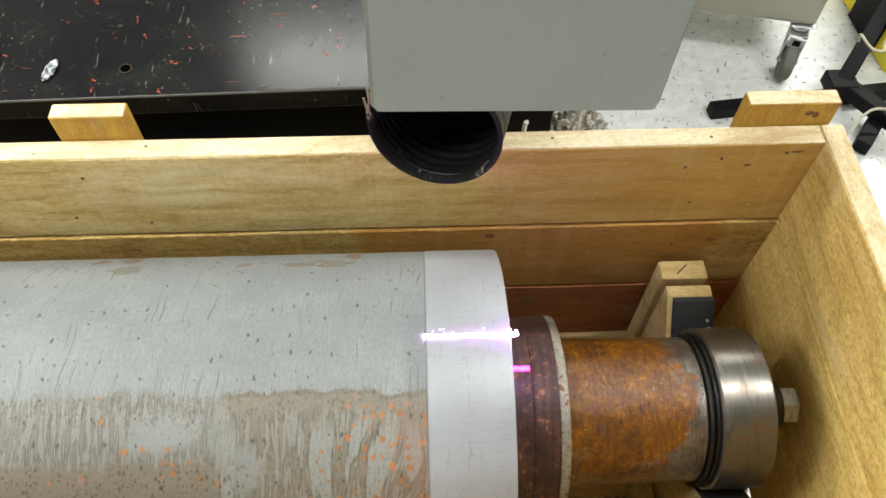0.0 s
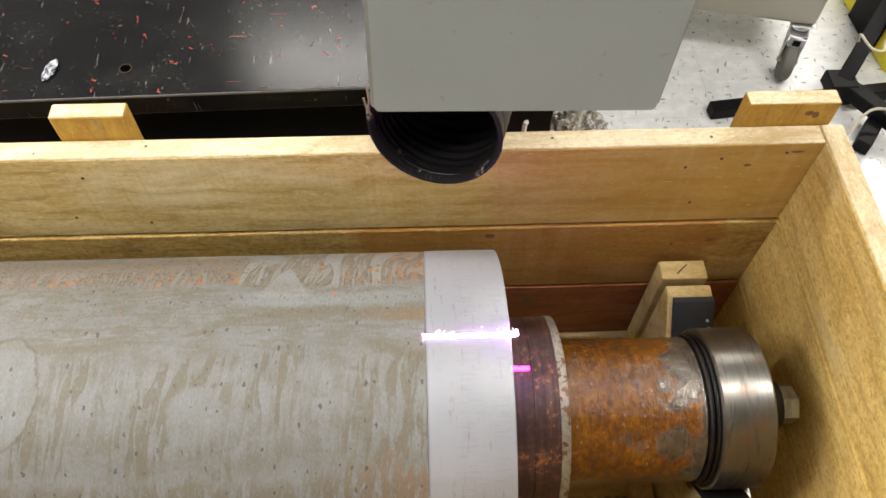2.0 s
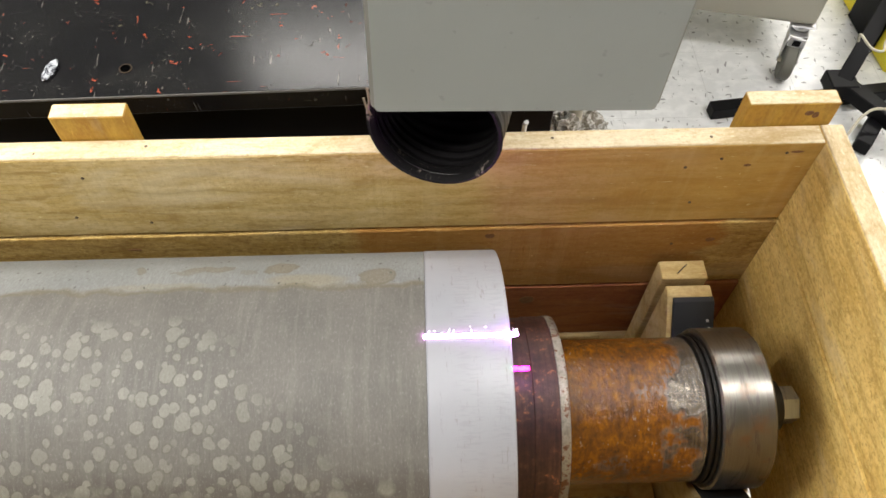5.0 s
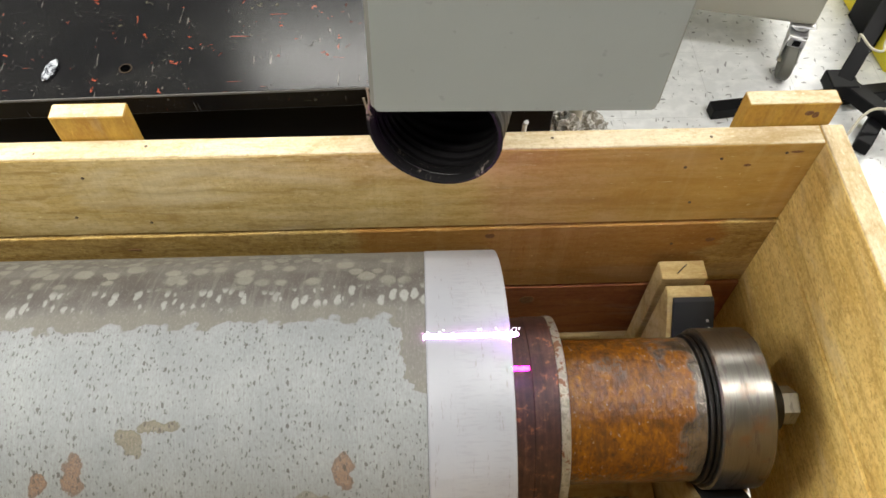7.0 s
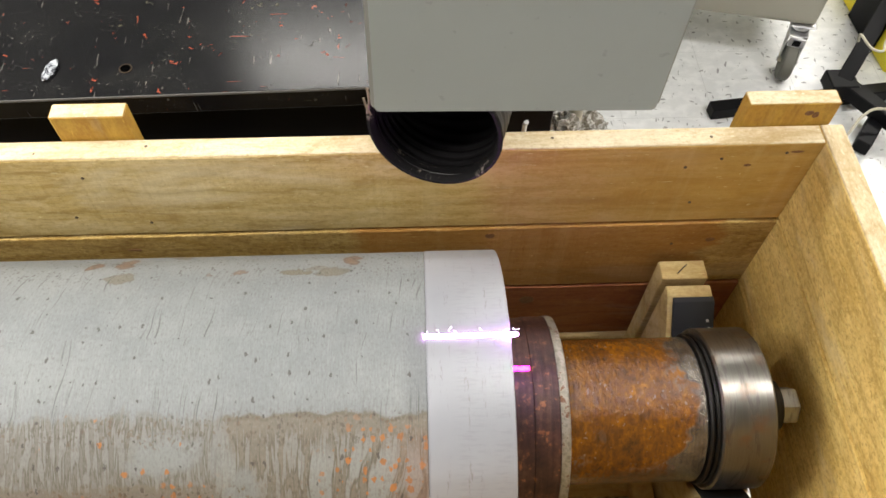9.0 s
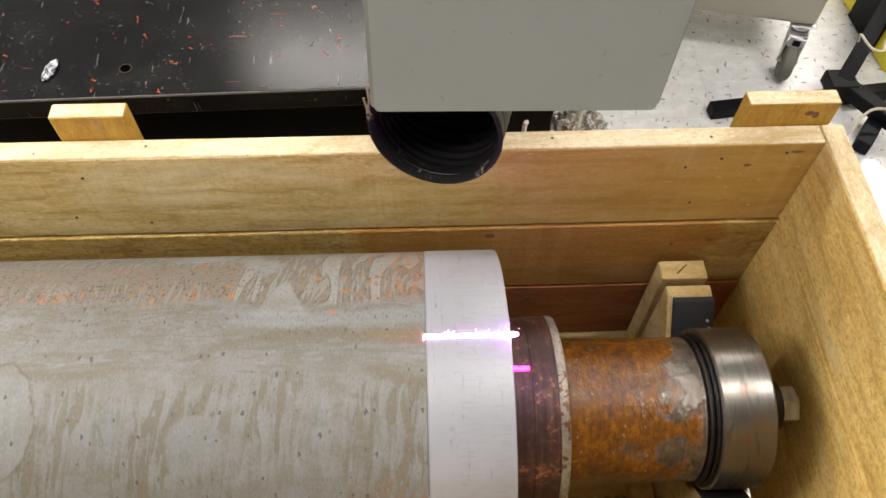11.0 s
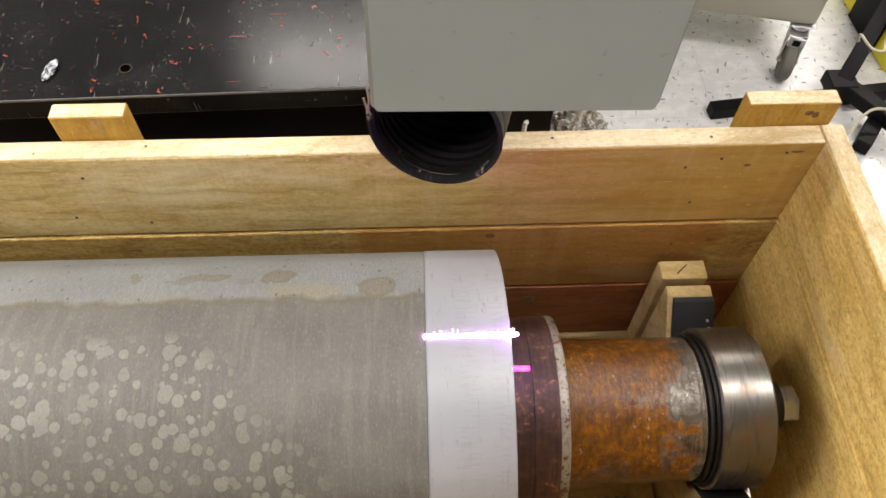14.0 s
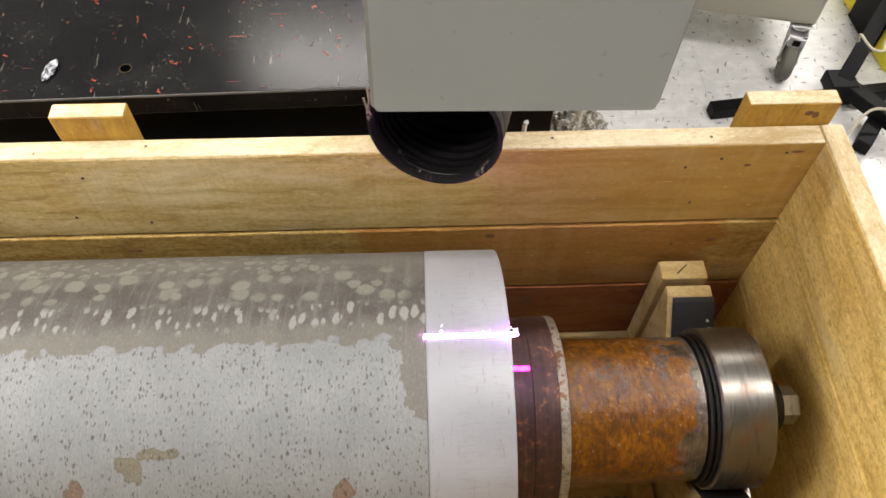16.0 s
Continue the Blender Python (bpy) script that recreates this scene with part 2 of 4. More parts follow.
def turned_rust(name):
    """Rusted, once turned steel: dark wet rust, orange bloom in patches, bare grey where it was wiped."""
    n = Nodes(name)
    p = n.coord()
    x, y, z = n.sep(p)
    arc = n.math("MULTIPLY", n.math("ARCTAN2", z, n.math("MULTIPLY", y, -1.0)), 0.133)
    uv = n.vec(x, arc, 0.0)
    big = n.noise(p, 9, 3, 0.55, 0.3)
    patch = n.noise(p, 26, 5, 0.62, 0.4)
    mid = n.noise(n.scale(uv, (105, 62, 1)), 1.0, 5, 0.65, 0.5)
    drip = n.noise(n.scale(uv, (85, 22, 1), (3, 8, 0)), 1.0, 3, 0.6, 0.3)
    fine = n.noise(p, 320, 5, 0.7)
    turn = n.noise(n.scale(p, (300, 10, 10)), 1.0, 2)
    tone = n.math("ADD", n.math("ADD", n.math("MULTIPLY", patch, 0.38), n.math("MULTIPLY", mid, 0.37)), n.math("ADD", n.math("MULTIPLY", drip, 0.20), n.math("MULTIPLY", fine, 0.05)))
    rust = n.ramp(tone, (0.36, (0.060, 0.027, 0.011)), (0.46, (0.115, 0.044, 0.009)), (0.52, (0.165, 0.061, 0.007)), (0.58, (0.230, 0.084, 0.005)), (0.66, (0.38, 0.150, 0.008)))
    bare_c = n.ramp(n.math("ADD", n.math("MULTIPLY", turn, 0.4), n.math("MULTIPLY", patch, 0.6)), (0.35, (0.075, 0.066, 0.057)), (0.6, (0.235, 0.225, 0.205)))
    edge = n.math("ADD", x, n.math("ADD", n.math("MULTIPLY", n.math("SUBTRACT", big, 0.5), 0.34), n.math("MULTIPLY", n.math("SUBTRACT", mid, 0.5), 0.055)))
    wiped = n.mul(n.step(n.noise(p, 11, 3, 0.5, 0.2), 0.56, 0.68), n.step(mid, 0.44, 0.56), 0.55)
    bare = n.most(n.step(edge, 0.300, 0.330), n.step(x, 0.335, 0.348), wiped)
    c = n.mix(n.math("MULTIPLY", bare, 0.92), rust, bare_c)
    fleck = n.noise(n.scale(uv, (120, 75, 1), (7, 3, 0)), 1.0, 3, 0.55)
    # Pale flecks put the small glints of wet rust into the colour.
    pale = n.mul(n.step(fleck, 0.63, 0.67), n.step(patch, 0.46, 0.56), 0.55)
    c = n.mix(pale, c, (0.30, 0.25, 0.20))
    c = n.mix(n.mul(n.step(fleck, 0.37, 0.32), 0.45), c, (0.028, 0.014, 0.009))
    return n.done(c, n.math("ADD", 0.13, n.math("MULTIPLY", mid, 0.20)), n.math("MULTIPLY", bare, 0.75),
                  n.math("ADD", n.math("MULTIPLY", fleck, 1.6), n.math("ADD", mid, n.math("ADD", n.math("MULTIPLY", fine, 0.35), n.math("MULTIPLY", turn, 0.15)))), 0.0030, 0.6)


def bare_steel(name, lo, hi, rough, brown=0.4):
    n = Nodes(name)
    p = n.coord()
    ring = n.noise(n.scale(p, (420, 9, 9)), 1.0, 3)
    cloud = n.noise(p, 22, 5, 0.6)
    c = n.mix(ring, lo, hi)
    c = n.mix(n.math("MULTIPLY", n.step(cloud, 0.50, 0.68), brown), c, (0.20, 0.12, 0.07))
    smear = n.noise(n.scale(p, (60, 14, 14), (5, 2, 8)), 1.0, 5, 0.65, 0.6)
    c = n.mix(n.math("MULTIPLY", n.step(smear, 0.54, 0.64), 0.45), c, tuple(q * 0.45 for q in lo))
    return n.done(c, n.math("ADD", rough, n.math("MULTIPLY", n.math("ADD", cloud, n.step(smear, 0.50, 0.66)), 0.14)), 0.92, n.math("ADD", n.math("MULTIPLY", ring, 0.5), n.math("MULTIPLY", n.noise(p, 300, 2), 0.5)), 0.0005, 0.35)


def neck_paint():
    n = Nodes("red_primer")
    p = n.coord()
    big, mid = n.noise(p, 14, 4), n.noise(p, 70, 5, 0.7)
    turn = n.noise(n.scale(p, (120, 7, 7)), 1.0, 3)
    c = n.ramp(n.math("ADD", n.math("MULTIPLY", turn, 0.3), n.math("MULTIPLY", n.math("ADD", mid, big), 0.35)), (0.36, (0.016, 0.008, 0.008)), (0.5, (0.052, 0.021, 0.016)), (0.64, (0.12, 0.058, 0.040)))
    c = n.mix(n.mul(n.step(mid, 0.56, 0.64), n.step(big, 0.45, 0.6), 0.8), c, (0.36, 0.14, 0.05))
    return n.done(c, 0.5, 0.1, n.math("ADD", mid, turn), 0.0012, 0.6)


def chipped_lip():
    n = Nodes("chipped_lip")
    p = n.coord()
    big, mid = n.noise(p, 12, 4), n.noise(p, 95, 5, 0.7)
    c = n.mix(n.step(mid, 0.35, 0.6), (0.19, 0.175, 0.135), (0.34, 0.32, 0.265))
    c = n.mix(n.step(n.math("ADD", n.math("MULTIPLY", big, 0.45), n.math("MULTIPLY", mid, 0.55)), 0.525, 0.565), c, (0.13, 0.055, 0.022))
    return n.done(c, 0.45, 0.4, mid, 0.001, 0.6)


# stains on the roll, as (place along the axis, angle round it, half length, half turn in degrees, strength)
DRIP_SPOTS = [(-0.257, -222.5, 0.017, 5.5, 0.85), (-0.653, -221.0, 0.017, 5.8, 0.85), (-0.705, -223.2, 0.014, 2.6, 0.9), (-0.443, -231.3, 0.010, 1.8, 0.7),
              (-0.491, -232.0, 0.008, 1.0, 0.5)]
TAN_BLOBS = [(-0.528, -208.8, 0.030, 2.2, 1.0), (-0.575, -211.4, 0.022, 2.4, 1.0), (-0.560, -214.5, 0.011, 2.6, 0.9),
             (-0.349, -232.3, 0.030, 2.1, 0.95), (-0.286, -232.0, 0.026, 3.0, 0.8), (-0.312, -229.5, 0.018, 1.6, 0.6), (-0.643, -233.8, 0.028, 2.8, 0.8),
             (-0.375, -71.5, 0.025, 4.2, 0.85), (-0.500, -71.4, 0.040, 2.4, 0.75), (-0.540, -73.6, 0.025, 1.5, 0.55), (-0.430, -74.0, 0.020, 1.6, 0.5),
             (-0.616, -70.6, 0.009, 3.6, 0.75), (-0.211, -78.6, 0.030, 4.6, 0.8)]


def roll_surface():
    """Ground steel of the roll: a grey skin with rust bands, runs and water spots round the turn."""
    n = Nodes("ground_roll_steel")
    p = n.coord()
    x, y, z = n.sep(p)
    # angle from the near side over the top, with the seam in the clean stretch
    zc, yc = math.cos(radians(80)), math.sin(radians(80))
    up = n.math("SUBTRACT", n.math("MULTIPLY", z, zc), n.math("MULTIPLY", y, yc))
    near = n.math("ADD", n.math("MULTIPLY", y, -zc), n.math("MULTIPLY", z, -yc))
    turn = n.math("MULTIPLY", n.math("ARCTAN2", up, near), 180 / math.pi)
    ang = n.math("SUBTRACT", turn, 80.0)
    arc = n.math("MULTIPLY", ang, 0.3078 * math.pi / 180)
    uv = n.vec(x, arc, 0.0)

    def add(a, b):
        return n.math("ADD", a, b)

    def sub(a, b):
        return n.math("SUBTRACT", a, b)

    def off(v, amp):
        return n.math("MULTIPLY", sub(v, 0.5), amp)

    def inv(a):
        return sub(1.0, a)

    def grain(sx, sa, shift=(0, 0), detail=3, rough=0.55, dist=0.0, base=uv):
        return n.noise(n.scale(base, (sx, sa, 1), (shift[0], shift[1], 0)), 1.0, detail, rough, dist)

    jag = n.add("ShaderNodeTexNoise", {"Vector": uv, "Scale": 170.0, "Detail": 2.0}).outputs["Color"]
    ragged = n.add("ShaderNodeVectorMath", {0: uv, 1: n.scale(jag, (0.008, 0.011, 0.0))}, operation="ADD").outputs[0]
    warp = n.noise(uv, 9, 4, 0.55)
    warp2 = n.noise(uv, 34, 4, 0.6)
    lobe = n.noise(uv, 22, 2, 0.5)
    grind = grain(700, 30, detail=2)
    fine = n.noise(p, 330, 3, 0.6)
    film = grain(16, 22, (9, 2), 6, 0.68, 0.4)
    dash = grain(330, 55, (5, 1), 3, 0.6)                      # short strokes of the grinding
    # a coordinate along the axis that leans and spreads as a run goes down
    xr = add(x, n.mul(off(grain(11, 2.5, (1, 4), 1), 0.80), sub(arc, 0.41)))
    runs = n.vec(xr, arc, 0.0)

    def wob(amp, amp2=0.0, ampl=0.0):
        o = add(ang, off(warp, amp))
        if amp2:
            o = add(o, off(warp2, amp2))
        if ampl:
            o = add(o, off(lobe, ampl))
        return o

    def band(src, a, b, soft=1.5, soft2=None):
        s2 = soft2 or soft
        return n.math("MULTIPLY", n.step(src, a - soft, a + soft), n.step(src, b + s2, b - s2))

    def blob(cx, ca, hx, ha, inner=0.7, sx=None, sa=None):
        dx = n.math("DIVIDE", sub(sx if sx is not None else add(x, off(warp2, 0.03)), cx), hx)
        da = n.math("DIVIDE", sub(sa if sa is not None else wob(3, 4), ca), ha)
        return n.step(add(n.math("MULTIPLY", dx, dx), n.math("MULTIPLY", da, da)), 1.15, inner)

    def cells(sx, sa, shift, rmin, rmax, keep, soft=0.10, base=uv):
        """Round marks of uneven size, and a random value for each."""
        v = n.add("ShaderNodeTexVoronoi", {"Vector": n.scale(base, (sx, sa, 1), (shift[0], shift[1], 0)), "Scale": 1.0, "Randomness": 0.9}, voronoi_dimensions="2D")
        r, g, b = n.sep(v.outputs["Color"])
        size = add(n.math("MULTIPLY", n.math("POWER", r, 1.4), rmax - rmin), rmin)
        m = n.mul(n.step(sub(size, v.outputs["Distance"]), 0.0, soft), n.step(g, keep + 0.01, keep - 0.01))
        return m, b

    # ---- bare skin
    c = n.mix(n.step(warp, 0.3, 0.7), (0.202, 0.216, 0.223), (0.245, 0.258, 0.262))
    c = n.mix(n.math("MULTIPLY", n.step(grind, 0.35, 0.65), 0.28), c, (0.15, 0.155, 0.152))
    c = n.mix(n.math("MULTIPLY", n.step(grain(240, 26, (8, 3), 4, 0.65), 0.50, 0.66), 0.16), c, (0.32, 0.33, 0.33))
    c = n.mix(n.math("MULTIPLY", n.step(grain(9, 5, (2, 2), 3), 0.46, 0.66), 0.30), c, (0.185, 0.195, 0.198))
    c = n.mix(n.mul(n.step(x, -0.175, -0.150), band(wob(4), 62, 130, 10), 0.45), c, (0.150, 0.160, 0.170))
    SKIN, PALE = (0.222, 0.235, 0.235), (0.252, 0.258, 0.246)
    TAN, OLIVE, BROWN, ORANGE = (0.165, 0.139, 0.104), (0.148, 0.128, 0.092), (0.070, 0.050, 0.030), (0.42, 0.155, 0.036)

    # ---- stretch of flow marks and thin film
    c = n.mix(n.mul(band(wob(10, 6), -24, 38, 5), add(0.46, n.math("MULTIPLY", n.step(film, 0.40, 0.62), 0.42))), c, (0.150, 0.140, 0.113))
    flow = grain(7, 34, (2, 6), 4, 0.6, 2.2)
    c = n.mix(n.mul(band(wob(9, 4), 11, 37, 3), n.step(flow, 0.50, 0.60), 0.60), c, OLIVE)
    c = n.mix(n.mul(band(wob(9, 4), 11, 37, 3), n.step(flow, 0.43, 0.36), 0.45), c, SKIN)
    c = n.mix(n.mul(band(wob(6, 3), 25.5, 32, 1.5), n.step(x, -0.47, -0.40), 0.7), c, SKIN)
    sway = add(wob(4, 4), n.math("MULTIPLY", sub(x, -0.40), 9.0))
    c = n.mix(n.mul(band(sway, 21.5, 26.0, 0.8, 1.5), n.step(x, -0.43, -0.36), 0.8), c, n.mix(n.step(x, -0.28, -0.15), OLIVE, (0.190, 0.132, 0.080)))
    c = n.mix(n.mul(band(add(ang, n.math("MULTIPLY", sub(x, -0.22), 55.0)), 10.0, 13.5, 1.2), n.step(x, -0.25, -0.21), 0.75), c, OLIVE)
    c = n.mix(n.mul(band(wob(6, 4), 11.5, 14.5, 1.0), n.step(x, -0.54, -0.62), 0.7), c, OLIVE)

    # ---- tan drips with dark outlines
    lean = n.vec(add(x, add(n.math("MULTIPLY", arc, -0.10), off(grain(8, 5, (3, 3), 2), 0.05))), arc, 0.0)
    stream = grain(78, 9.5, (3.1, 0.7), 2.5, 0.55, 0.5, lean)
    thick = n.step(grain(9, 4, (7, 7), 2), 0.40, 0.52)
    span = n.mul(band(wob(16, 5), -24, 9.5, 4, 2), thick)
    clear = n.most(blob(-0.765, 0.0, 0.050, 15, 0.9), blob(-0.475, -8.0, 0.045, 9, 0.6))
    c = n.mix(n.math("MULTIPLY", clear, 0.32), c, SKIN)
    span = n.mul(span, inv(clear))
    c = n.mix(n.mul(band(wob(10), -20, 8, 4), n.step(stream, 0.50, 0.42), 0.35), c, SKIN)
    c = n.mix(n.mul(span, n.step(stream, 0.545, 0.575), 0.85), c, OLIVE)
    c = n.mix(n.mul(span, band(stream, 0.535, 0.562, 0.010), 0.42), c, (0.085, 0.070, 0.045))
    rim_l = n.mul(blob(-0.765, 0.0, 0.054, 15.8, 1.0), inv(blob(-0.765, 0.0, 0.050, 15, 1.0)))
    c = n.mix(n.math("MULTIPLY", rim_l, 0.45), c, (0.090, 0.075, 0.050))

    # ---- first rust band
    src = wob(9, 3, 4)
    left, right = n.step(xr, -0.42, -0.46), n.step(xr, -0.46, -0.42)
    feather = grain(165, 15, (6, 1), 2.5, 0.55, 0.25, runs)
    finger = grain(34, 4.5, (1.2, 5), 2.5, 0.5, 0.2, runs)
    gx, ga = add(x, add(off(warp2, 0.10), off(lobe, 0.08))), add(wob(6, 10), n.math("MULTIPLY", sub(x, -0.52), -40.0))
    gap = n.most(blob(-0.525, 66.5, 0.060, 6.5, 0.2, gx, ga), n.math("MULTIPLY", blob(-0.437, 66, 0.016, 10, 0.3), 0.8))
    wedge = n.mul(n.step(sub(n.math("MULTIPLY", sub(46.5, wob(4, 4)), 0.0026), n.math("ABSOLUTE", add(x, 0.362))), -0.003, 0.003), n.step(wob(4, 4), 29, 31))
    hollow = n.most(wedge, n.math("MULTIPLY", blob(-0.405, 55, 0.026, 8, 0.4), 0.8))
    upper = n.mul(band(add(src, off(feather, 9.0)), 58, 76.5, 1.5, 2.0), left, inv(gap))
    lower = n.mul(band(wob(6, 5, 3), 37, 58.5, 3.0, 1.2), left, inv(hollow))
    whole = n.mul(band(src, 35.5, 76.5, 2.5, 0.5), right, inv(hollow))
    c = n.mix(n.math("MULTIPLY", upper, 0.58), c, TAN)
    c = n.mix(n.math("MULTIPLY", lower, 0.88), c, n.mix(n.step(film, 0.42, 0.6), TAN, (0.178, 0.148, 0.120)))
    c = n.mix(n.math("MULTIPLY", whole, 0.80), c, n.mix(n.step(warp2, 0.4, 0.6), TAN, (0.184, 0.152, 0.112)))
    c = n.mix(n.math("MULTIPLY", n.most(hollow, n.mul(gap, band(ang, 55, 80, 2))), 0.50), c, PALE)
    lines = n.most(upper, n.mul(whole, n.step(wob(6), 74, 69)), n.mul(lower, n.step(wob(6), 49, 42), 0.7))
    c = n.mix(n.mul(lines, n.step(feather, 0.515, 0.55), 0.58), c, PALE)
    c = n.mix(n.mul(lines, band(feather, 0.462, 0.508, 0.014), 0.50), c, (0.085, 0.070, 0.046))
    fing = n.mul(whole, n.step(wob(6), 72, 62))
    c = n.mix(n.mul(fing, n.step(finger, 0.555, 0.585), 0.88), c, PALE)
    c = n.mix(n.mul(fing, band(finger, 0.535, 0.560, 0.008), 0.50), c, (0.085, 0.070, 0.046))
    lip = n.mul(band(src, 75.4, 76.8, 0.5), inv(gap), n.step(x, -0.45, -0.40), 0.40)
    c = n.mix(lip, c, (0.105, 0.085, 0.055))
    # spots of rust in it
    olive_dot, _ = cells(150, 100, (3, 3), 0.12, 0.46, 0.88, 0.14, ragged)
    c = n.mix(n.mul(olive_dot, n.most(n.mul(band(wob(8, 5), 37, 58, 3), n.step(x, -0.36, -0.42)), n.mul(band(wob(6), 68, 78, 2), 0.6), n.mul(band(wob(8), 20, 60, 5), 0.35)), 0.72), c, n.mix(n.step(lobe, 0.4, 0.6), BROWN, (0.135, 0.075, 0.030)))
    orange_dot, tone = cells(78, 64, (1, 9), 0.08, 0.46, 0.55, 0.10, ragged)
    thickly = n.most(n.mul(n.step(add(x, off(warp2, 0.1)), -0.37, -0.25), band(wob(8, 8), 37, 74, 4), n.step(add(x, n.math("MULTIPLY", sub(66, ang), 0.004)), -0.32, -0.26)),
                     n.mul(band(add(x, off(warp2, 0.06)), -0.53, -0.44, 0.02), band(wob(5, 5), 37, 60, 3)), n.mul(n.step(x, -0.5, -0.56), band(wob(6, 6), 36, 47, 3), n.step(lobe, 0.48, 0.56)))
    c = n.mix(n.mul(orange_dot, thickly, 0.92), c, n.mix(tone, (0.285, 0.120, 0.040), ORANGE))
    few, _ = cells(30, 24, (4, 2), 0.06, 0.17, 0.20, 0.06, ragged)
    c = n.mix(n.mul(few, band(wob(6), 24, 77, 3), 0.85), c, ORANGE)
    c = n.mix(n.mul(n.step(add(x, off(warp2, 0.08)), -0.21, -0.135), band(wob(8, 8), 36, 70, 6), 0.35), c, (0.25, 0.130, 0.090))

    # ---- second rust band
    strokes = grain(70, 16, (4, 4), 3, 0.6, 0.5, lean)
    b2 = band(wob(5, 5, 12), -40.0, -26.5, 1.2, 3.0)
    b2r = n.mul(band(wob(8, 14), -50, -20, 5, 4), n.step(add(x, off(warp2, 0.08)), -0.33, -0.24))
    c = n.mix(n.mul(b2, n.step(strokes, 0.34, 0.52), 0.80), c, (0.158, 0.137, 0.104))
    c = n.mix(n.mul(b2, band(wob(4, 4), -38.5, -35.0, 1.0), 0.5), c, (0.165, 0.128, 0.095))
    c = n.mix(n.mul(b2r, n.step(strokes, 0.40, 0.54), 0.82), c, n.mix(n.step(x, -0.30, -0.14), TAN, (0.190, 0.130, 0.084)))
    c = n.mix(n.mul(band(wob(8), -50, -40, 2), n.step(strokes, 0.57, 0.61), 0.55), c, OLIVE)
    c = n.mix(n.mul(n.most(b2, b2r), n.step(dash, 0.60, 0.66), 0.6), c, PALE)

    # ---- dull stretch with grinding strokes
    dull = band(wob(8), -86, -41, 3)
    c = n.mix(n.math("MULTIPLY", dull, 0.30), c, (0.160, 0.160, 0.148))
    c = n.mix(n.mul(dull, n.step(dash, 0.47, 0.60), 0.30), c, (0.150, 0.150, 0.140))
    c = n.mix(n.mul(dull, n.step(dash, 0.44, 0.36), 0.22), c, (0.30, 0.31, 0.30))
    ochre = n.most(blob(-0.33, -80, 0.075, 4.5, 0.2), n.math("MULTIPLY", blob(-0.57, -81.5, 0.10, 2.0, 0.3), 0.6))
    c = n.mix(n.math("MULTIPLY", ochre, 0.55), c, (0.235, 0.205, 0.130))

    # ---- single stains
    sx, sa = add(x, off(warp2, 0.045)), wob(2, 7)
    for spots, inner, outer in ((TAN_BLOBS, (0.168, 0.142, 0.098), (0.125, 0.105, 0.068)), (DRIP_SPOTS, (0.190, 0.094, 0.036), (0.115, 0.056, 0.024))):
        acc = core = None
        for cx, ca, hx, ha, power in spots:
            dx = n.math("DIVIDE", sub(sx, cx), hx)
            da = n.math("DIVIDE", sub(sa, ca), ha)
            d = add(n.math("MULTIPLY", dx, dx), n.math("MULTIPLY", da, da))
            m = n.math("MULTIPLY", n.step(d, 1.15, 0.90), power)
            k = n.step(d, 0.95, 0.35)
            acc, core = (m, k) if acc is None else (n.most(acc, m), n.most(core, k))
        c = n.mix(n.math("MULTIPLY", acc, 0.85), c, n.mix(n.mul(core, n.step(fine, 0.62, 0.44)), outer, inner))

    # ---- damp, dark stretch with pale water spots
    t_src = wob(7, 2, 7)
    side = n.math("MULTIPLY", n.step(add(x, off(warp2, 0.05)), -0.185, -0.150), 22.0)
    edge = add(wob(8, 5, 14), side)
    damp = n.math("MULTIPLY", n.step(edge, -179.3, -178.0), n.step(t_src, -82.6, -84.0))
    taupe = n.mix(n.step(warp, 0.35, 0.65), (0.114, 0.108, 0.097), (0.138, 0.130, 0.117))
    deep = n.most(n.mul(band(wob(7, 7), -171, -153, 4), 0.9), n.mul(band(wob(7, 7), -153, -143, 4), 0.55))
    taupe = n.mix(n.math("MULTIPLY", deep, add(0.65, n.math("MULTIPLY", n.step(lobe, 0.4, 0.6), 0.35))), taupe, (0.060, 0.051, 0.044))
    veil = grain(70, 7, (6, 2), 4, 0.6)
    taupe = n.mix(n.math("MULTIPLY", n.step(veil, 0.50, 0.64), 0.35), taupe, (0.185, 0.178, 0.158))
    taupe = n.mix(n.math("MULTIPLY", n.step(dash, 0.55, 0.66), 0.16), taupe, (0.205, 0.200, 0.178))
    taupe = n.mix(n.math("MULTIPLY", n.step(dash, 0.44, 0.36), 0.22), taupe, (0.085, 0.078, 0.066))
    near_dots = n.add("ShaderNodeVectorMath", {0: uv, 1: n.vec(n.math("MULTIPLY", warp2, 0.016), n.math("MULTIPLY", lobe, 0.014), 0.0)}, operation="ADD").outputs[0]
    small, s_tone = cells(34, 30, (0.3, 0.7), 0.20, 0.47, 0.86, 0.07, near_dots)
    small2, _ = cells(46, 40, (5.3, 2.7), 0.14, 0.44, 0.50, 0.07, near_dots)
    small = n.most(small, small2)
    s_ring, _ = cells(34, 30, (0.3, 0.7), 0.26, 0.53, 0.86, 0.05, near_dots)
    big, b_tone = cells(25, 25, (2.3, 4.7), 0.30, 0.52, 0.90, 0.18, near_dots)
    fade = add(x, add(off(warp, 0.10), n.math("MULTIPLY", add(ang, 120.0), 0.0045)))
    where = n.mul(n.step(fade, -0.33, -0.43), band(wob(8), -148, -97, 3))
    where2 = n.mul(band(wob(9, 3), -163, -146, 3), n.step(x, -0.13, -0.18))
    taupe = n.mix(n.mul(s_ring, where, 0.30), taupe, (0.095, 0.085, 0.062))
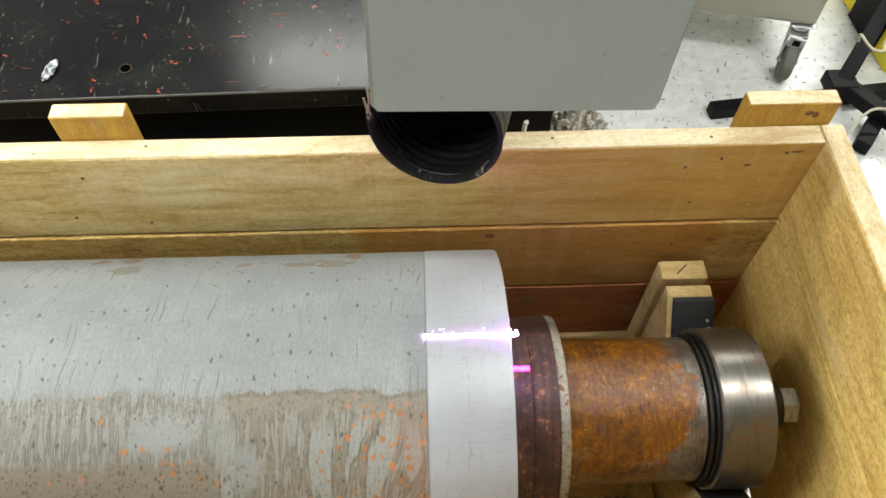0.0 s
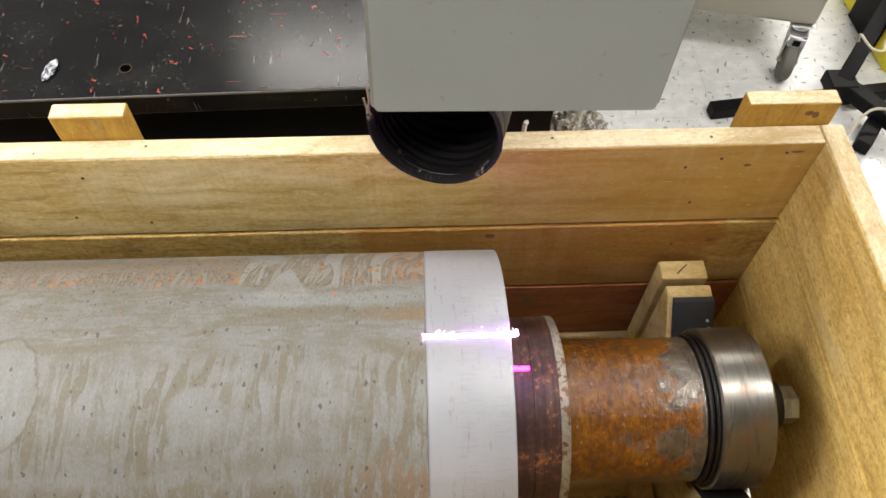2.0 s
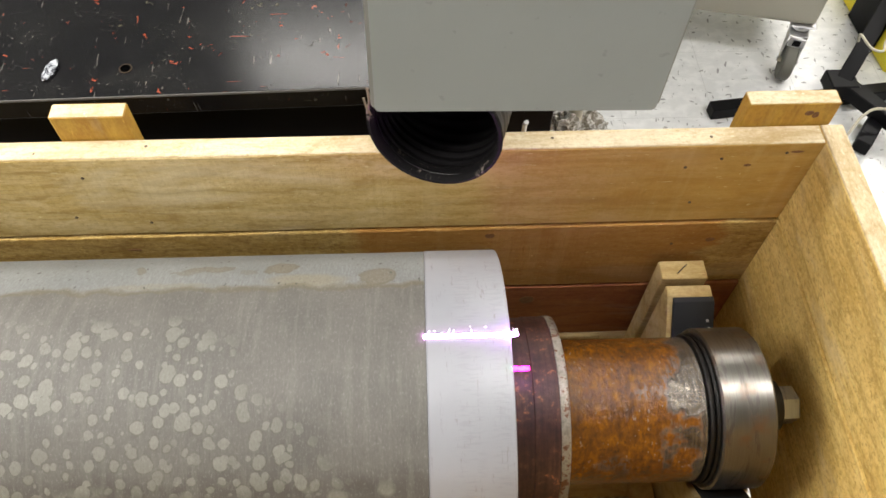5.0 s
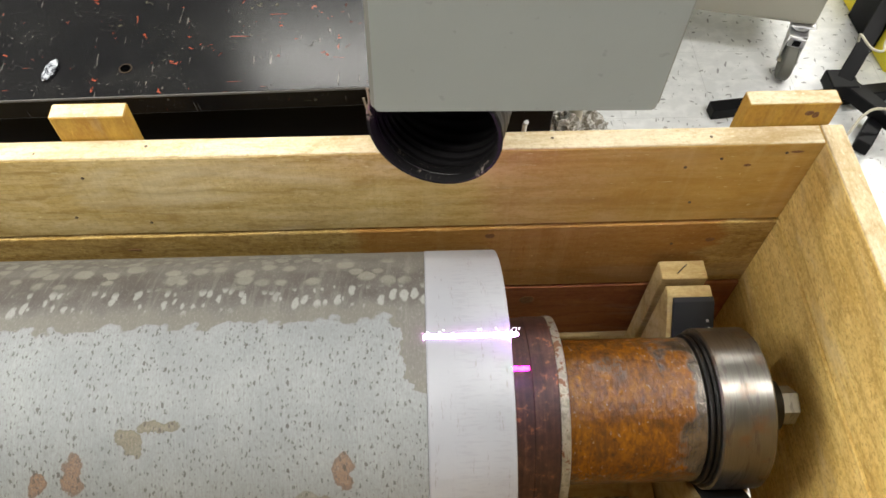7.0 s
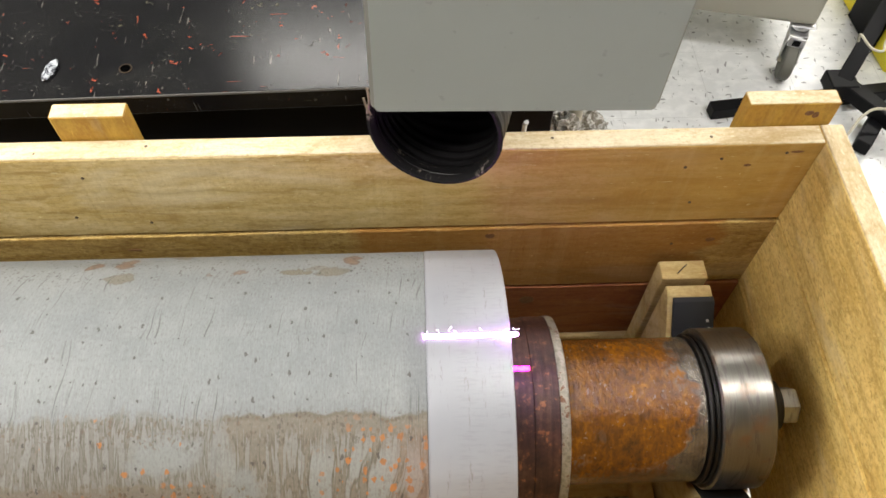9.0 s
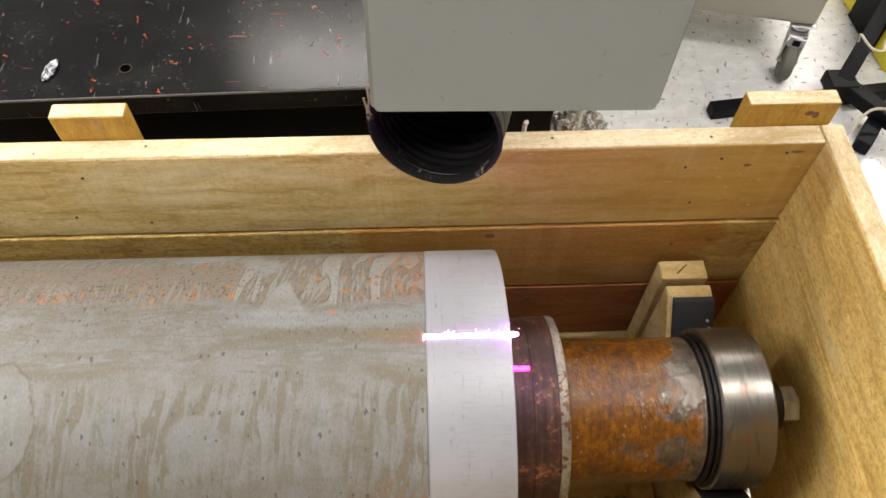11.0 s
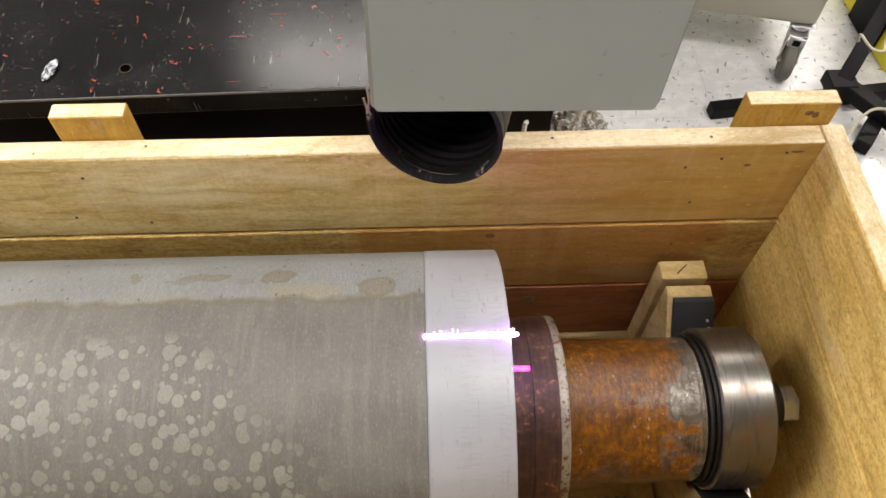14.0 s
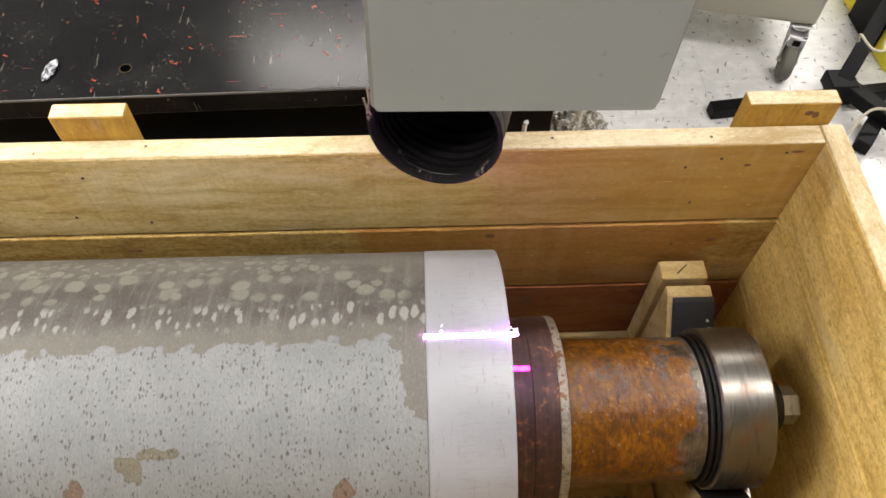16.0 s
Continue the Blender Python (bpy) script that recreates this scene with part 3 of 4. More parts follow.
    taupe = n.mix(n.mul(small, where, add(0.55, n.math("MULTIPLY", s_tone, 0.35))), taupe, (0.228, 0.226, 0.196))
    taupe = n.mix(n.mul(big, where2, add(0.55, n.math("MULTIPLY", b_tone, 0.35))), taupe, (0.205, 0.202, 0.168))
    drops, _ = cells(58, 27, (1, 1), 0.16, 0.50, 0.92, 0.16, near_dots)
    taupe = n.mix(n.mul(drops, band(wob(10, 3), -174, -164.5, 1.5), 0.9), taupe, (0.262, 0.268, 0.250))
    taupe = n.mix(n.mul(band(edge, -181, -174, 2), 0.55), taupe, (0.150, 0.139, 0.116))
    c = n.mix(n.math("MULTIPLY", damp, 0.96), c, taupe)
    rim = n.mul(band(t_src, -85.0, -82.2, 0.6), 0.50)
    c = n.mix(rim, c, (0.135, 0.112, 0.068))

    # ---- pits drawn out by the grinding
    pits, p_tone = cells(175, 84, (2, 5), 0.12, 0.40, 0.80, 0.16, ragged)
    dense = n.mul(band(wob(5), -236, -178, 9, 2), inv(damp))
    c = n.mix(n.mul(pits, dense, n.step(add(p_tone, off(warp, 1.2)), 0.05, 0.5), 0.70), c, (0.062, 0.056, 0.048))
    lone, _ = cells(60, 32, (8, 8), 0.05, 0.17, 0.42, 0.06, ragged)
    c = n.mix(n.mul(lone, inv(damp), 0.8), c, (0.060, 0.054, 0.047))
    clean = n.most(band(ang, 70, 130, 5), band(ang, -300, -228, 5))
    scratch = grain(240, 6, (2, 2), 2, 0.5, 0.0, lean)
    c = n.mix(n.mul(n.step(scratch, 0.62, 0.69), n.step(warp, 0.40, 0.56), clean, 0.70), c, (0.085, 0.082, 0.078))
    # fine tooth of the ground surface
    tooth = grain(310, 150, (3, 9), 4, 0.7)
    c = n.mix(n.math("MULTIPLY", n.step(tooth, 0.50, 0.66), 0.30), c, (0.105, 0.100, 0.090))
    c = n.mix(n.math("MULTIPLY", n.step(tooth, 0.47, 0.32), 0.22), c, (0.34, 0.345, 0.335))
    h = add(add(n.math("MULTIPLY", grind, 0.4), n.math("MULTIPLY", tooth, 0.8)), add(n.math("MULTIPLY", n.mul(pits, dense), -0.8), n.math("MULTIPLY", fine, 0.5)))
    h = add(h, n.mul(lines, n.step(feather, 0.50, 0.55), 1.2))
    return n.done(c, add(0.46, n.math("MULTIPLY", warp, 0.15)), 0.05, h, 0.0005, 0.5, Specular_IOR_Level=0.35)


def clad_surface():
    """Freshly treated track: bright and finely ruled across."""
    n = Nodes("treated_track")
    p = n.coord()
    x, y, z = n.sep(p)
    arc = n.math("MULTIPLY", n.math("ARCTAN2", z, n.math("MULTIPLY", y, -1.0)), 0.3078)
    uv = n.vec(x, arc, 0.0)
    rule = n.noise(n.scale(uv, (34, 210, 1)), 1.0, 2, 0.6)
    runs = n.noise(n.scale(uv, (120, 14, 1)), 1.0, 4, 0.6)
    cloud = n.noise(uv, 12, 4, 0.6)
    fine = n.noise(n.scale(uv, (420, 90, 1)), 1.0, 3, 0.6)
    col1 = n.math("MULTIPLY", n.step(x, -0.100, -0.075), n.step(x, -0.035, -0.06))
    col2 = n.math("MULTIPLY", n.step(x, -0.040, -0.028), n.step(x, -0.003, -0.012))
    c = n.mix(cloud, (0.295, 0.303, 0.332), (0.350, 0.358, 0.388))
    c = n.mix(n.mul(n.step(rule, 0.48, 0.64), n.math("ADD", n.math("MULTIPLY", n.most(col1, col2), 0.20), 0.0)), c, (0.22, 0.215, 0.22))
    c = n.mix(n.mul(n.step(runs, 0.56, 0.66), n.step(fine, 0.48, 0.58), 0.5), c, (0.20, 0.175, 0.165))
    c = n.mix(n.mul(n.step(runs, 0.70, 0.76), 0.5), c, (0.10, 0.09, 0.085))
    dark_edge = n.mul(n.step(x, -0.128, -0.1315), 0.35)
    c = n.mix(dark_edge, c, (0.12, 0.12, 0.13))
    return n.done(c, n.math("ADD", 0.36, n.math("MULTIPLY", cloud, 0.15)), 0.2, n.math("ADD", rule, fine), 0.0005, 0.4)


def glow(name, colour, power):
    n = Nodes(name)
    return n.done((0.02, 0.02, 0.02), 0.5, emit=colour, power=power)


def clear_film(name="plastic_film", lo=(0.24, 0.22, 0.18), hi=(0.74, 0.73, 0.70)):
    n = Nodes(name)
    p = n.coord()
    f = n.noise(p, 60, 3, 0.6, 1.0)
    # Pale and dark folds put the crumpled sheet's highlights into the colour.
    return n.done(n.mix(n.step(f, 0.4, 0.6), lo, hi), 0.12, 0.35, f, 0.004, 0.9)


FLOOR_MAT, TABLE_MAT = vinyl_floor(), black_top()
ROLL_MAT, CLAD_MAT, RUST_MAT = roll_surface(), clad_surface(), turned_rust("rusted_journal")
NECK_MAT, LIP_MAT = neck_paint(), chipped_lip()
BEARING_MAT = bare_steel("bearing_steel", (0.115, 0.108, 0.098), (0.24, 0.230, 0.212), 0.25, 0.6)
DARK_STEEL = bare_steel("oiled_steel", (0.018, 0.018, 0.018), (0.05, 0.048, 0.045), 0.42, 0.1)
BOLT_MAT = bare_steel("bolt_steel", (0.32, 0.33, 0.32), (0.48, 0.49, 0.48), 0.38, 0.15)
LASER_WHITE = glow("laser_glow", (0.86, 0.30, 1.0), 420.0)
LASER_PLUME = glow("plume_glow", (0.55, 0.20, 1.0), 400.0)
LASER_PINK = glow("laser_pink", (1.0, 0.008, 0.62), 42.0)
SPARK = glow("spark_glow", (1.0, 0.86, 1.0), 10.0)
DIFFUSER = glow("tube_glow", COOL, 6.0)
FILM = clear_film()
FOIL = clear_film("crumpled_foil", (0.06, 0.065, 0.08), (0.62, 0.65, 0.70))


# ---------------------------------------------------------------- mesh tools
def mesh_of(bm, material, smooth=None):
    me = bpy.data.meshes.new("mesh")
    bmesh.ops.recalc_face_normals(bm, faces=bm.faces)
    bm.to_mesh(me)
    bm.free()
    me.materials.append(material)
    if smooth is not None:
        me.shade_smooth()
        me.set_sharp_from_angle(angle=radians(smooth))
    return me


def part(name, bm, material, parent=None, label="", m=None, smooth=35):
    ob = new(name, mesh_of(bm, material, smooth))
    if m is not None:
        ob.matrix_basis = m
    ob.parent = parent
    if label:
        ob["label"] = label
    return ob


def thing(name, label, category, m=None, group="", kind=""):
    ob = new(name)
    ob.empty_display_size = 0.05
    if m is not None:
        ob.matrix_basis = m
    return tagged(ob, label, category, group, kind)


def box(x0, x1, y0, y1, z0, z1, bevel=0.0, seg=1):
    bm = bmesh.new()
    bmesh.ops.create_cube(bm, size=1, matrix=Matrix.LocRotScale(((x0 + x1) / 2, (y0 + y1) / 2, (z0 + z1) / 2), None, (x1 - x0, y1 - y0, z1 - z0)))
    if bevel:
        bmesh.ops.bevel(bm, geom=bm.edges[:], offset=bevel, segments=seg, affect="EDGES", profile=0.5)
    return bm


def lathe(profile, steps=128, closed=True):
    """Turn (x, radius) pairs round the x axis."""
    bm = bmesh.new()
    rings = []
    for x, r in profile:
        rings.append([bm.verts.new((x, r * math.cos(k * math.tau / steps), r * math.sin(k * math.tau / steps))) for k in range(steps)])
    for a, b in zip(rings, rings[1:]):
        for k in range(steps):
            bm.faces.new((a[k], a[(k + 1) % steps], b[(k + 1) % steps], b[k]))
    if closed:
        bm.faces.new(rings[0])
        bm.faces.new(rings[-1])
    return bm


def prism(points, x0, x1, bevel=0.0):
    """A (y, z) outline drawn out along x."""
    bm = bmesh.new()
    a = [bm.verts.new((x0, y, z)) for y, z in points]
    b = [bm.verts.new((x1, y, z)) for y, z in points]
    bm.faces.new(a), bm.faces.new(b)
    for k in range(len(points)):
        j = (k + 1) % len(points)
        bm.faces.new((a[k], a[j], b[j], b[k]))
    if bevel:
        bmesh.ops.bevel(bm, geom=bm.edges[:], offset=bevel, segments=1, affect="EDGES")
    return bm


def tube(points, r, sides=10, rough=0.0):
    """A round bar along points, ends closed."""
    bm = bmesh.new()
    rings = []
    pts = [Vector(p) for p in points]
    for i, p in enumerate(pts):
        way = (pts[min(i + 1, len(pts) - 1)] - pts[max(i - 1, 0)]).normalized()
        side = way.cross(Vector((0.13, 0.2, 1))).normalized()
        up = side.cross(way)
        rings.append([bm.verts.new(p + (side * math.cos(k * math.tau / sides) + up * math.sin(k * math.tau / sides)) * r) for k in range(sides)])
    for a, b in zip(rings, rings[1:]):
        for k in range(sides):
            bm.faces.new((a[k], a[(k + 1) % sides], b[(k + 1) % sides], b[k]))
    bm.faces.new(rings[0]), bm.faces.new(rings[-1])
    return bm


def beam(a, b, w, bevel=0.003):
    """A square bar from a to b, as a bmesh and a pose."""
    a, b = Vector(a), Vector(b)
    d = (b - a).length
    bm = box(0, d, -w / 2, w / 2, -w / 2, w / 2, bevel)
    return bm, Matrix.Translation(a) @ (b - a).to_track_quat("X", "Z").to_matrix().to_4x4()


def board(length, depth, height, seed, bevel=0.003, wave=0.0015):
    """A sawn plank along x from 0 to length, y 0 to depth, z 0 to height, not quite true."""
    bm = bmesh.new()
    n = max(2, int(length / 0.12))
    rings = []
    for i in range(n + 1):
        x = length * i / n
        d = [wave * noise.noise(Vector((x * 3.1, seed * 7.7, k * 3.3))) for k in range(4)]
        b = bevel
        out = [(b, d[0]), (depth - b, d[0]), (depth, b + d[0]), (depth, height - b + d[1]), (depth - b, height + d[1]), (b, height + d[1]), (d[2], height - b + d[1]), (d[2], b + d[0])]
        rings.append([bm.verts.new((x, y, z)) for y, z in out])
    for a, b in zip(rings, rings[1:]):
        for k in range(8):
            bm.faces.new((a[k], a[(k + 1) % 8], b[(k + 1) % 8], b[k]))
    bm.faces.new(rings[0]), bm.faces.new(rings[-1])
    return bm


# ---------------------------------------------------------------- the room
tagged(part("floor", box(-4.5, 4.5, -3.6, 4.2, FLOOR_Z - 0.1, FLOOR_Z), FLOOR_MAT), "white vinyl floor flecked with dark chips", "floor", kind="structure")
tagged(part("ceiling", box(-4.5, 4.5, -3.6, 4.2, CEIL_Z, CEIL_Z + 0.1), CEILING_PAINT), "plain dull grey workshop ceiling", "ceiling", kind="structure")
for name, b in (("wall_north", (-4.6, 4.6, 4.2, 4.3)), ("wall_south", (-4.6, 4.6, -3.7, -3.6)), ("wall_west", (-4.6, -4.5, -3.6, 4.2)), ("wall_east", (4.5, 4.6, -3.6, 4.2))):
    tagged(part(name, box(*b, FLOOR_Z - 0.1, CEIL_Z + 0.1), WALL_PAINT), "plain off-white workshop wall", "wall", kind="structure")

fixture = thing("ceiling_light", "long white fluorescent light under the ceiling", "light", pose(LAMPS[0][0], LAMPS[0][1], CEIL_Z), "ceiling lights")
part("housing", box(-1.0, 1.0, -0.13, 0.13, -0.06, -0.001, 0.01), WALL_PAINT, fixture)
part("diffuser", box(-0.97, 0.97, -0.10, 0.10, -0.085, -0.0605, 0.008), DIFFUSER, fixture, "glowing white diffuser")
for lx, ly, _ in LAMPS[1:]:
    copy_thing(fixture, pose(lx, ly, CEIL_Z))

# ---------------------------------------------------------------- the crate
YB, ZT, XE, BH, TH = 0.3465, 0.3488, 0.5829, 0.235, 0.043
XW = -1.55
ZB = ZT - 3 * BH
crate = thing("wooden_crate", "open crate of rough pine planks with nailed corners", "crate", pose(0, 0, 0, 0, 0, 0.138))
for k in range(3):
    gap = 0.0055 if k < 2 else 0.0
    z0 = ZT - (k + 1) * BH + gap
    top = k == 0
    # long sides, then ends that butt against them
    part("board", board(XE - XW, TH, BH - gap, k), (PINE, STAINED_PINE, SHADED_RED_PINE)[k], crate, "honey-coloured pine plank with knots and nail holes", pose(XW, YB - (0.0, 0.004, 0.006)[k], z0))
    # The near side is unseen, added to close the crate and shade the roll.
    part("board", board(XE - XW, TH, BH - gap, k + 5), PINE, crate, "", pose(XW, -YB - TH, z0))
    part("board", board(2 * YB + 2 * TH, TH, BH - gap, k + 9), ROUGH_PINE, crate, "rough-sawn pine end plank", pose(XE + TH + 0.001, -YB - TH, z0, 0, 0, 90))
    part("board", board(2 * YB + 2 * TH, TH, BH - gap, k + 13), ROUGH_PINE, crate, "", pose(XW - 0.001, -YB - TH, z0, 0, 0, 90))
# pale sawn edges of the top row, strong light put into their colour
for x, y, rz, ln in ((XW + 0.002, YB + 0.0015, 0, XE - XW - 0.004),):
    part("top_edge", board(ln, TH - 0.003, 0.004, 3, 0.0015, 0.0008), PINE_TOP, crate, "pale sawn top edge whitened for strong light", pose(x, y, ZT - 0.002, 0, 0, rz))
for x in (XE + TH - 0.0005, XW - 0.0025):
    part("top_edge", board(2 * YB + 2 * TH - 0.004, TH - 0.003, 0.004, 4, 0.0015, 0.0008), PINE_TOP, crate, "", pose(x, -YB - TH + 0.002, ZT - 0.002, 0, 0, 90))
for k in range(5):
    w = (2 * YB) / 5
    part("floor_board", board(XE - XW - 0.002, w - 0.004, 0.035, 20 + k), PALE_PINE, crate, "", pose(XW + 0.001, -YB + k * w + 0.002, ZB - 0.037))
for x in (XW + 0.1, -0.5, XE - 0.2):
    part("skid", box(-0.045, 0.045, -0.38, 0.38, FLOOR_Z, ZB - 0.038, 0.004), PALE_PINE, crate, "", pose(x, 0, 0))
# cleats nailed outside the long side, their tops standing above it
for x0, x1, zt in ((-0.762, -0.634, 0.404), (0.440, 0.603, 0.401)):
    part("cleat", board(zt - FLOOR_Z, 0.034, x1 - x0, 31 + x0), ORANGE_PINE, crate, "short upright cleat with a sawn end",
         Matrix.Translation((x0, YB + TH + 0.001, FLOOR_Z)) @ Matrix(((0, 0, 1, 0), (0, 1, 0, 0), (1, 0, 0, 0), (0, 0, 0, 1))))
    part("end_grain", box(x0 + 0.002, x1 - 0.002, YB + TH + 0.003, YB + TH + 0.033, zt, zt + 0.002, 0.0008), PINE_TOP, crate, "pale sawn end grain")
# knots and tears in the planks


def knot(x, y, z, rx, rz):
    bm = lathe([(0.0, 1.0), (-0.0006, 0.96), (-0.0010, 0.6), (-0.0002, 0.35), (-0.0002, 0.05)], 20)
    part("knot", bm, KNOT_WOOD, crate, "dark knot", Matrix.Translation((x, y, z)) @ pose(0, 0, 0, 0, 0, 90) @ Matrix.Diagonal((1, rx, rz, 1)))


knot(0.104, YB - 0.0065, -0.178, 0.017, 0.017)
knot(0.464, YB - 0.0045, 0.055, 0.010, 0.007)
knot(0.003, YB - 0.0045, 0.089, 0.010, 0.008)
knot(0.461, YB - 0.0004, 0.293, 0.007, 0.0035)
knot(0.540, YB - 0.0004, 0.328, 0.012, 0.0030)
knot(-0.715, YB - 0.0045, 0.070, 0.015, 0.0035)
knot(0.553, YB + TH + 0.0006, 0.380, 0.008, 0.006)
knot(0.566, YB + TH + 0.0006, 0.375, 0.006, 0.008)
# nail heads
nail_bm = lathe([(-0.0012, 0.0030), (0.0005, 0.0028), (0.0008, 0.0018)], 10)
nail_mesh = mesh_of(nail_bm, NAIL, 35)


def nail(m):
    ob = new("nail", nail_mesh)
    ob.matrix_basis = m
    ob.parent = crate


for x, z in ((-0.734, 0.298), (-0.79, 0.180), (-0.655, 0.158), (0.348, 0.290), (0.408, 0.312), (0.386, 0.182), (0.522, 0.325), (0.385, 0.045)):
    nail(pose(x, YB - (0.0006 if z > 0.114 else 0.0066), z, 0, 0, -90))
for x, y in ((-0.80, 0.36), (-0.61, 0.372), (0.382, 0.366), (0.10, 0.371)):
    nail(pose(x, y, ZT + 0.0016, 0, -90, 0))
part("bent_nail", tube([(0.052, 0.3925, 0.30), (0.052, 0.3925, 0.362), (0.054, 0.390, 0.372)], 0.0045, 8), ZINC, crate, "bright bent nail")

# ---------------------------------------------------------------- roll, bearing and cradle
R, RJ, RF, RB = 0.3078, 0.1332, 0.1804, 0.1492
XBL, XBR = 0.3709, 0.4652
roll = thing("steel_roll", "long grey steel roll with rust bands and a rusty journal", "roll", pose(0, 0, 0))
part("barrel", lathe([(-1.30, R - 0.012), (-1.292, R - 0.001), (-0.1325, R - 0.001)], 192), ROLL_MAT, roll, "grey ground barrel with rust runs and water spots", smooth=40)
part("treated_band", lathe([(-0.1322, R - 0.004), (-0.1318, R), (-0.0035, R), (-0.001, R - 0.0012), (0.0, R - 0.004)], 192), CLAD_MAT, roll, "bright finely ruled band", smooth=40)
part("neck", lathe([(0.0005, RF - 0.0025), (0.0445, RF - 0.0025), (0.046, RF - 0.001), (0.088, RF - 0.001)], 128), NECK_MAT, roll, "dark red stepped neck streaked with rust")
part("lip", lathe([(0.0885, RF), (0.099, RF), (0.1035, RF - 0.002), (0.105, RF - 0.006), (0.105, RJ)], 128), LIP_MAT, roll, "pale chipped lip")
part("journal", lathe([(0.1055, RJ + 0.002), (0.109, RJ), (0.349, RJ), (0.351, RJ - 0.002), (0.3525, RJ - 0.003)], 128), RUST_MAT, roll, "journal covered in orange rust")
part("shoulder_ring", lathe([(0.3528, RJ - 0.004), (0.3532, RJ + 0.004), (0.357, RJ + 0.006), (0.3605, RJ + 0.004), (0.3615, RJ - 0.001), (0.363, RJ - 0.001), (0.364, RJ + 0.005), (0.369, RJ + 0.006), (0.3695, RJ - 0.004)], 128), DARK_STEEL, roll, "black double retaining ring")
part("end_cap", lathe([(0.4665, 0.110), (0.4700, 0.108), (0.4705, 0.066), (0.490, 0.064), (0.492, 0.058), (0.505, 0.058), (0.507, 0.050), (0.523, 0.048)], 64), DARK_STEEL, roll, "dark stepped end cap")
bm = lathe([(0.5235, 0.033), (0.525, 0.036), (0.558, 0.036), (0.562, 0.031)], 6)
part("hex_bolt", bm, BOLT_MAT, roll, "worn hexagonal bolt head", pose(0, 0, 0, 52), smooth=20)
part("journal_core", lathe([(0.3540, 0.10), (0.4660, 0.10)], 48), DARK_STEEL, roll)
part("burr", lathe([(0.0, 0.0045), (0.006, 0.004), (0.008, 0.002)], 10), BOLT_MAT, roll, "small bright stud", pose(0.0005, -0.22, -0.19))

bearing = thing("roller_bearing", "bright machined bearing ring resting in the cradle", "bearing", pose(0, 0, 0))
part("outer_ring", lathe([(XBL, RB - 0.030), (XBL, RB - 0.004), (XBL + 0.003, RB), (XBR - 0.004, RB), (XBR, RB - 0.004), (XBR, RB - 0.026), (XBR - 0.004, RB - 0.028), (XBR - 0.004, 0.112)], 128, False), BEARING_MAT, bearing, "polished outer ring")
part("seal", lathe([(XBL + 0.004, RJ - 0.02), (XBL + 0.002, RJ - 0.019), (XBL + 0.002, RB - 0.029), (XBL + 0.004, RB - 0.028)], 96, False), RUBBER, bearing, "black rubber seal")

cradle = thing("bearing_cradle", "wooden V cradle with black rubber pads", "cradle", pose(0, 0, 0))
PAD = 0.009
for s in (1, -1):
    c0 = RB * math.sqrt(2) + PAD * math.sqrt(2)
    def v(y, z):
        return (s * y, z)
    part("wedge", prism([v(c0 + 0.012, 0.012), v(c0 + 0.036, 0.012), v(c0 + 0.036, ZB), v(0.03, ZB), v(0.03, 0.03 - c0)], XBL - 0.006, XBR - 0.008, 0.002), PALE_PINE, cradle, "pale sawn wedge block")
    t2 = PAD * math.sqrt(2)
    part("rubber_pad", prism([v(c0 + 0.010 - t2, 0.010), v(c0 + 0.010, 0.010), v(0.055, 0.055 - c0), v(0.055, 0.055 - c0 + t2)], XBL + 0.004, XBR - 0.006, 0.001), RUBBER, cradle, "black rubber pad")
    part("post", prism([v(c0 + 0.052, 0.012), v(c0 + 0.096, 0.012), v(c0 + 0.096, ZB), v(c0 + 0.052, ZB)], XBL - 0.010, XBR - 0.008, 0.002), PALE_PINE, cradle, "upright board behind the wedge")
part("tie_board", box(XBL - 0.060, XBL - 0.012, -0.30, 0.30, ZB + 0.001, ZB + 0.04, 0.003), PALE_PINE, cradle)
part("pencil_mark", tube([(0.395, 0.288, 0.0125), (0.408, 0.300, 0.0125), (0.418, 0.309, 0.0125)], 0.0012, 6), RUBBER, cradle, "dark pencil mark")
for dx, dz in ((0.072, -0.018), (0.076, -0.030)):
    part("staple", box(XBL + dx, XBL + dx + 0.005, c0 - PAD * math.sqrt(2) + dz - 0.004, c0 - PAD * math.sqrt(2) + dz + 0.001, dz - 0.001, dz + 0.002), ZINC, cradle, "bright staple")
rail = thing("crate_rail", "rough pine rail along the crate floor", "rail", pose(0, 0, 0))
part("rail", board(1.55, 0.014, 0.014, 41), PALE_PINE, rail, "", pose(-1.25, YB - 0.025, ZB + 0.0005))

# ---------------------------------------------------------------- laser light on the roll
line_y = 0.0102
a0 = math.degrees(math.atan2(R, -line_y))


def glow_strip(x0, x1, r, half, lift, seed, n=40):
    """A narrow, uneven streak lying on a round of radius r."""
    bm = bmesh.new()
    rows = []
    for i in range(n + 1):
        x = x0 + (x1 - x0) * i / n
        w0 = half * (1 + 0.5 * noise.noise(Vector((x * 160, seed, 0))))
        w1 = half * (1 + 0.5 * noise.noise(Vector((x * 190, seed, 9))))
        rows.append([bm.verts.new((x, line_y + o, math.sqrt(r * r - (line_y + o) ** 2) + h)) for o, h in ((-w0, lift), (0, lift + 0.0003), (w1, lift))])
    for a, b in zip(rows, rows[1:]):
        bm.faces.new((a[0], a[1], b[1], b[0]))
        bm.faces.new((a[1], a[2], b[2], b[1]))
    return bm


tagged(part("laser_line", glow_strip(-0.1345, 0.0005, R, 0.0028, 0.0006, 3), LASER_WHITE), "glaring white laser line across the bright band", "laser line")
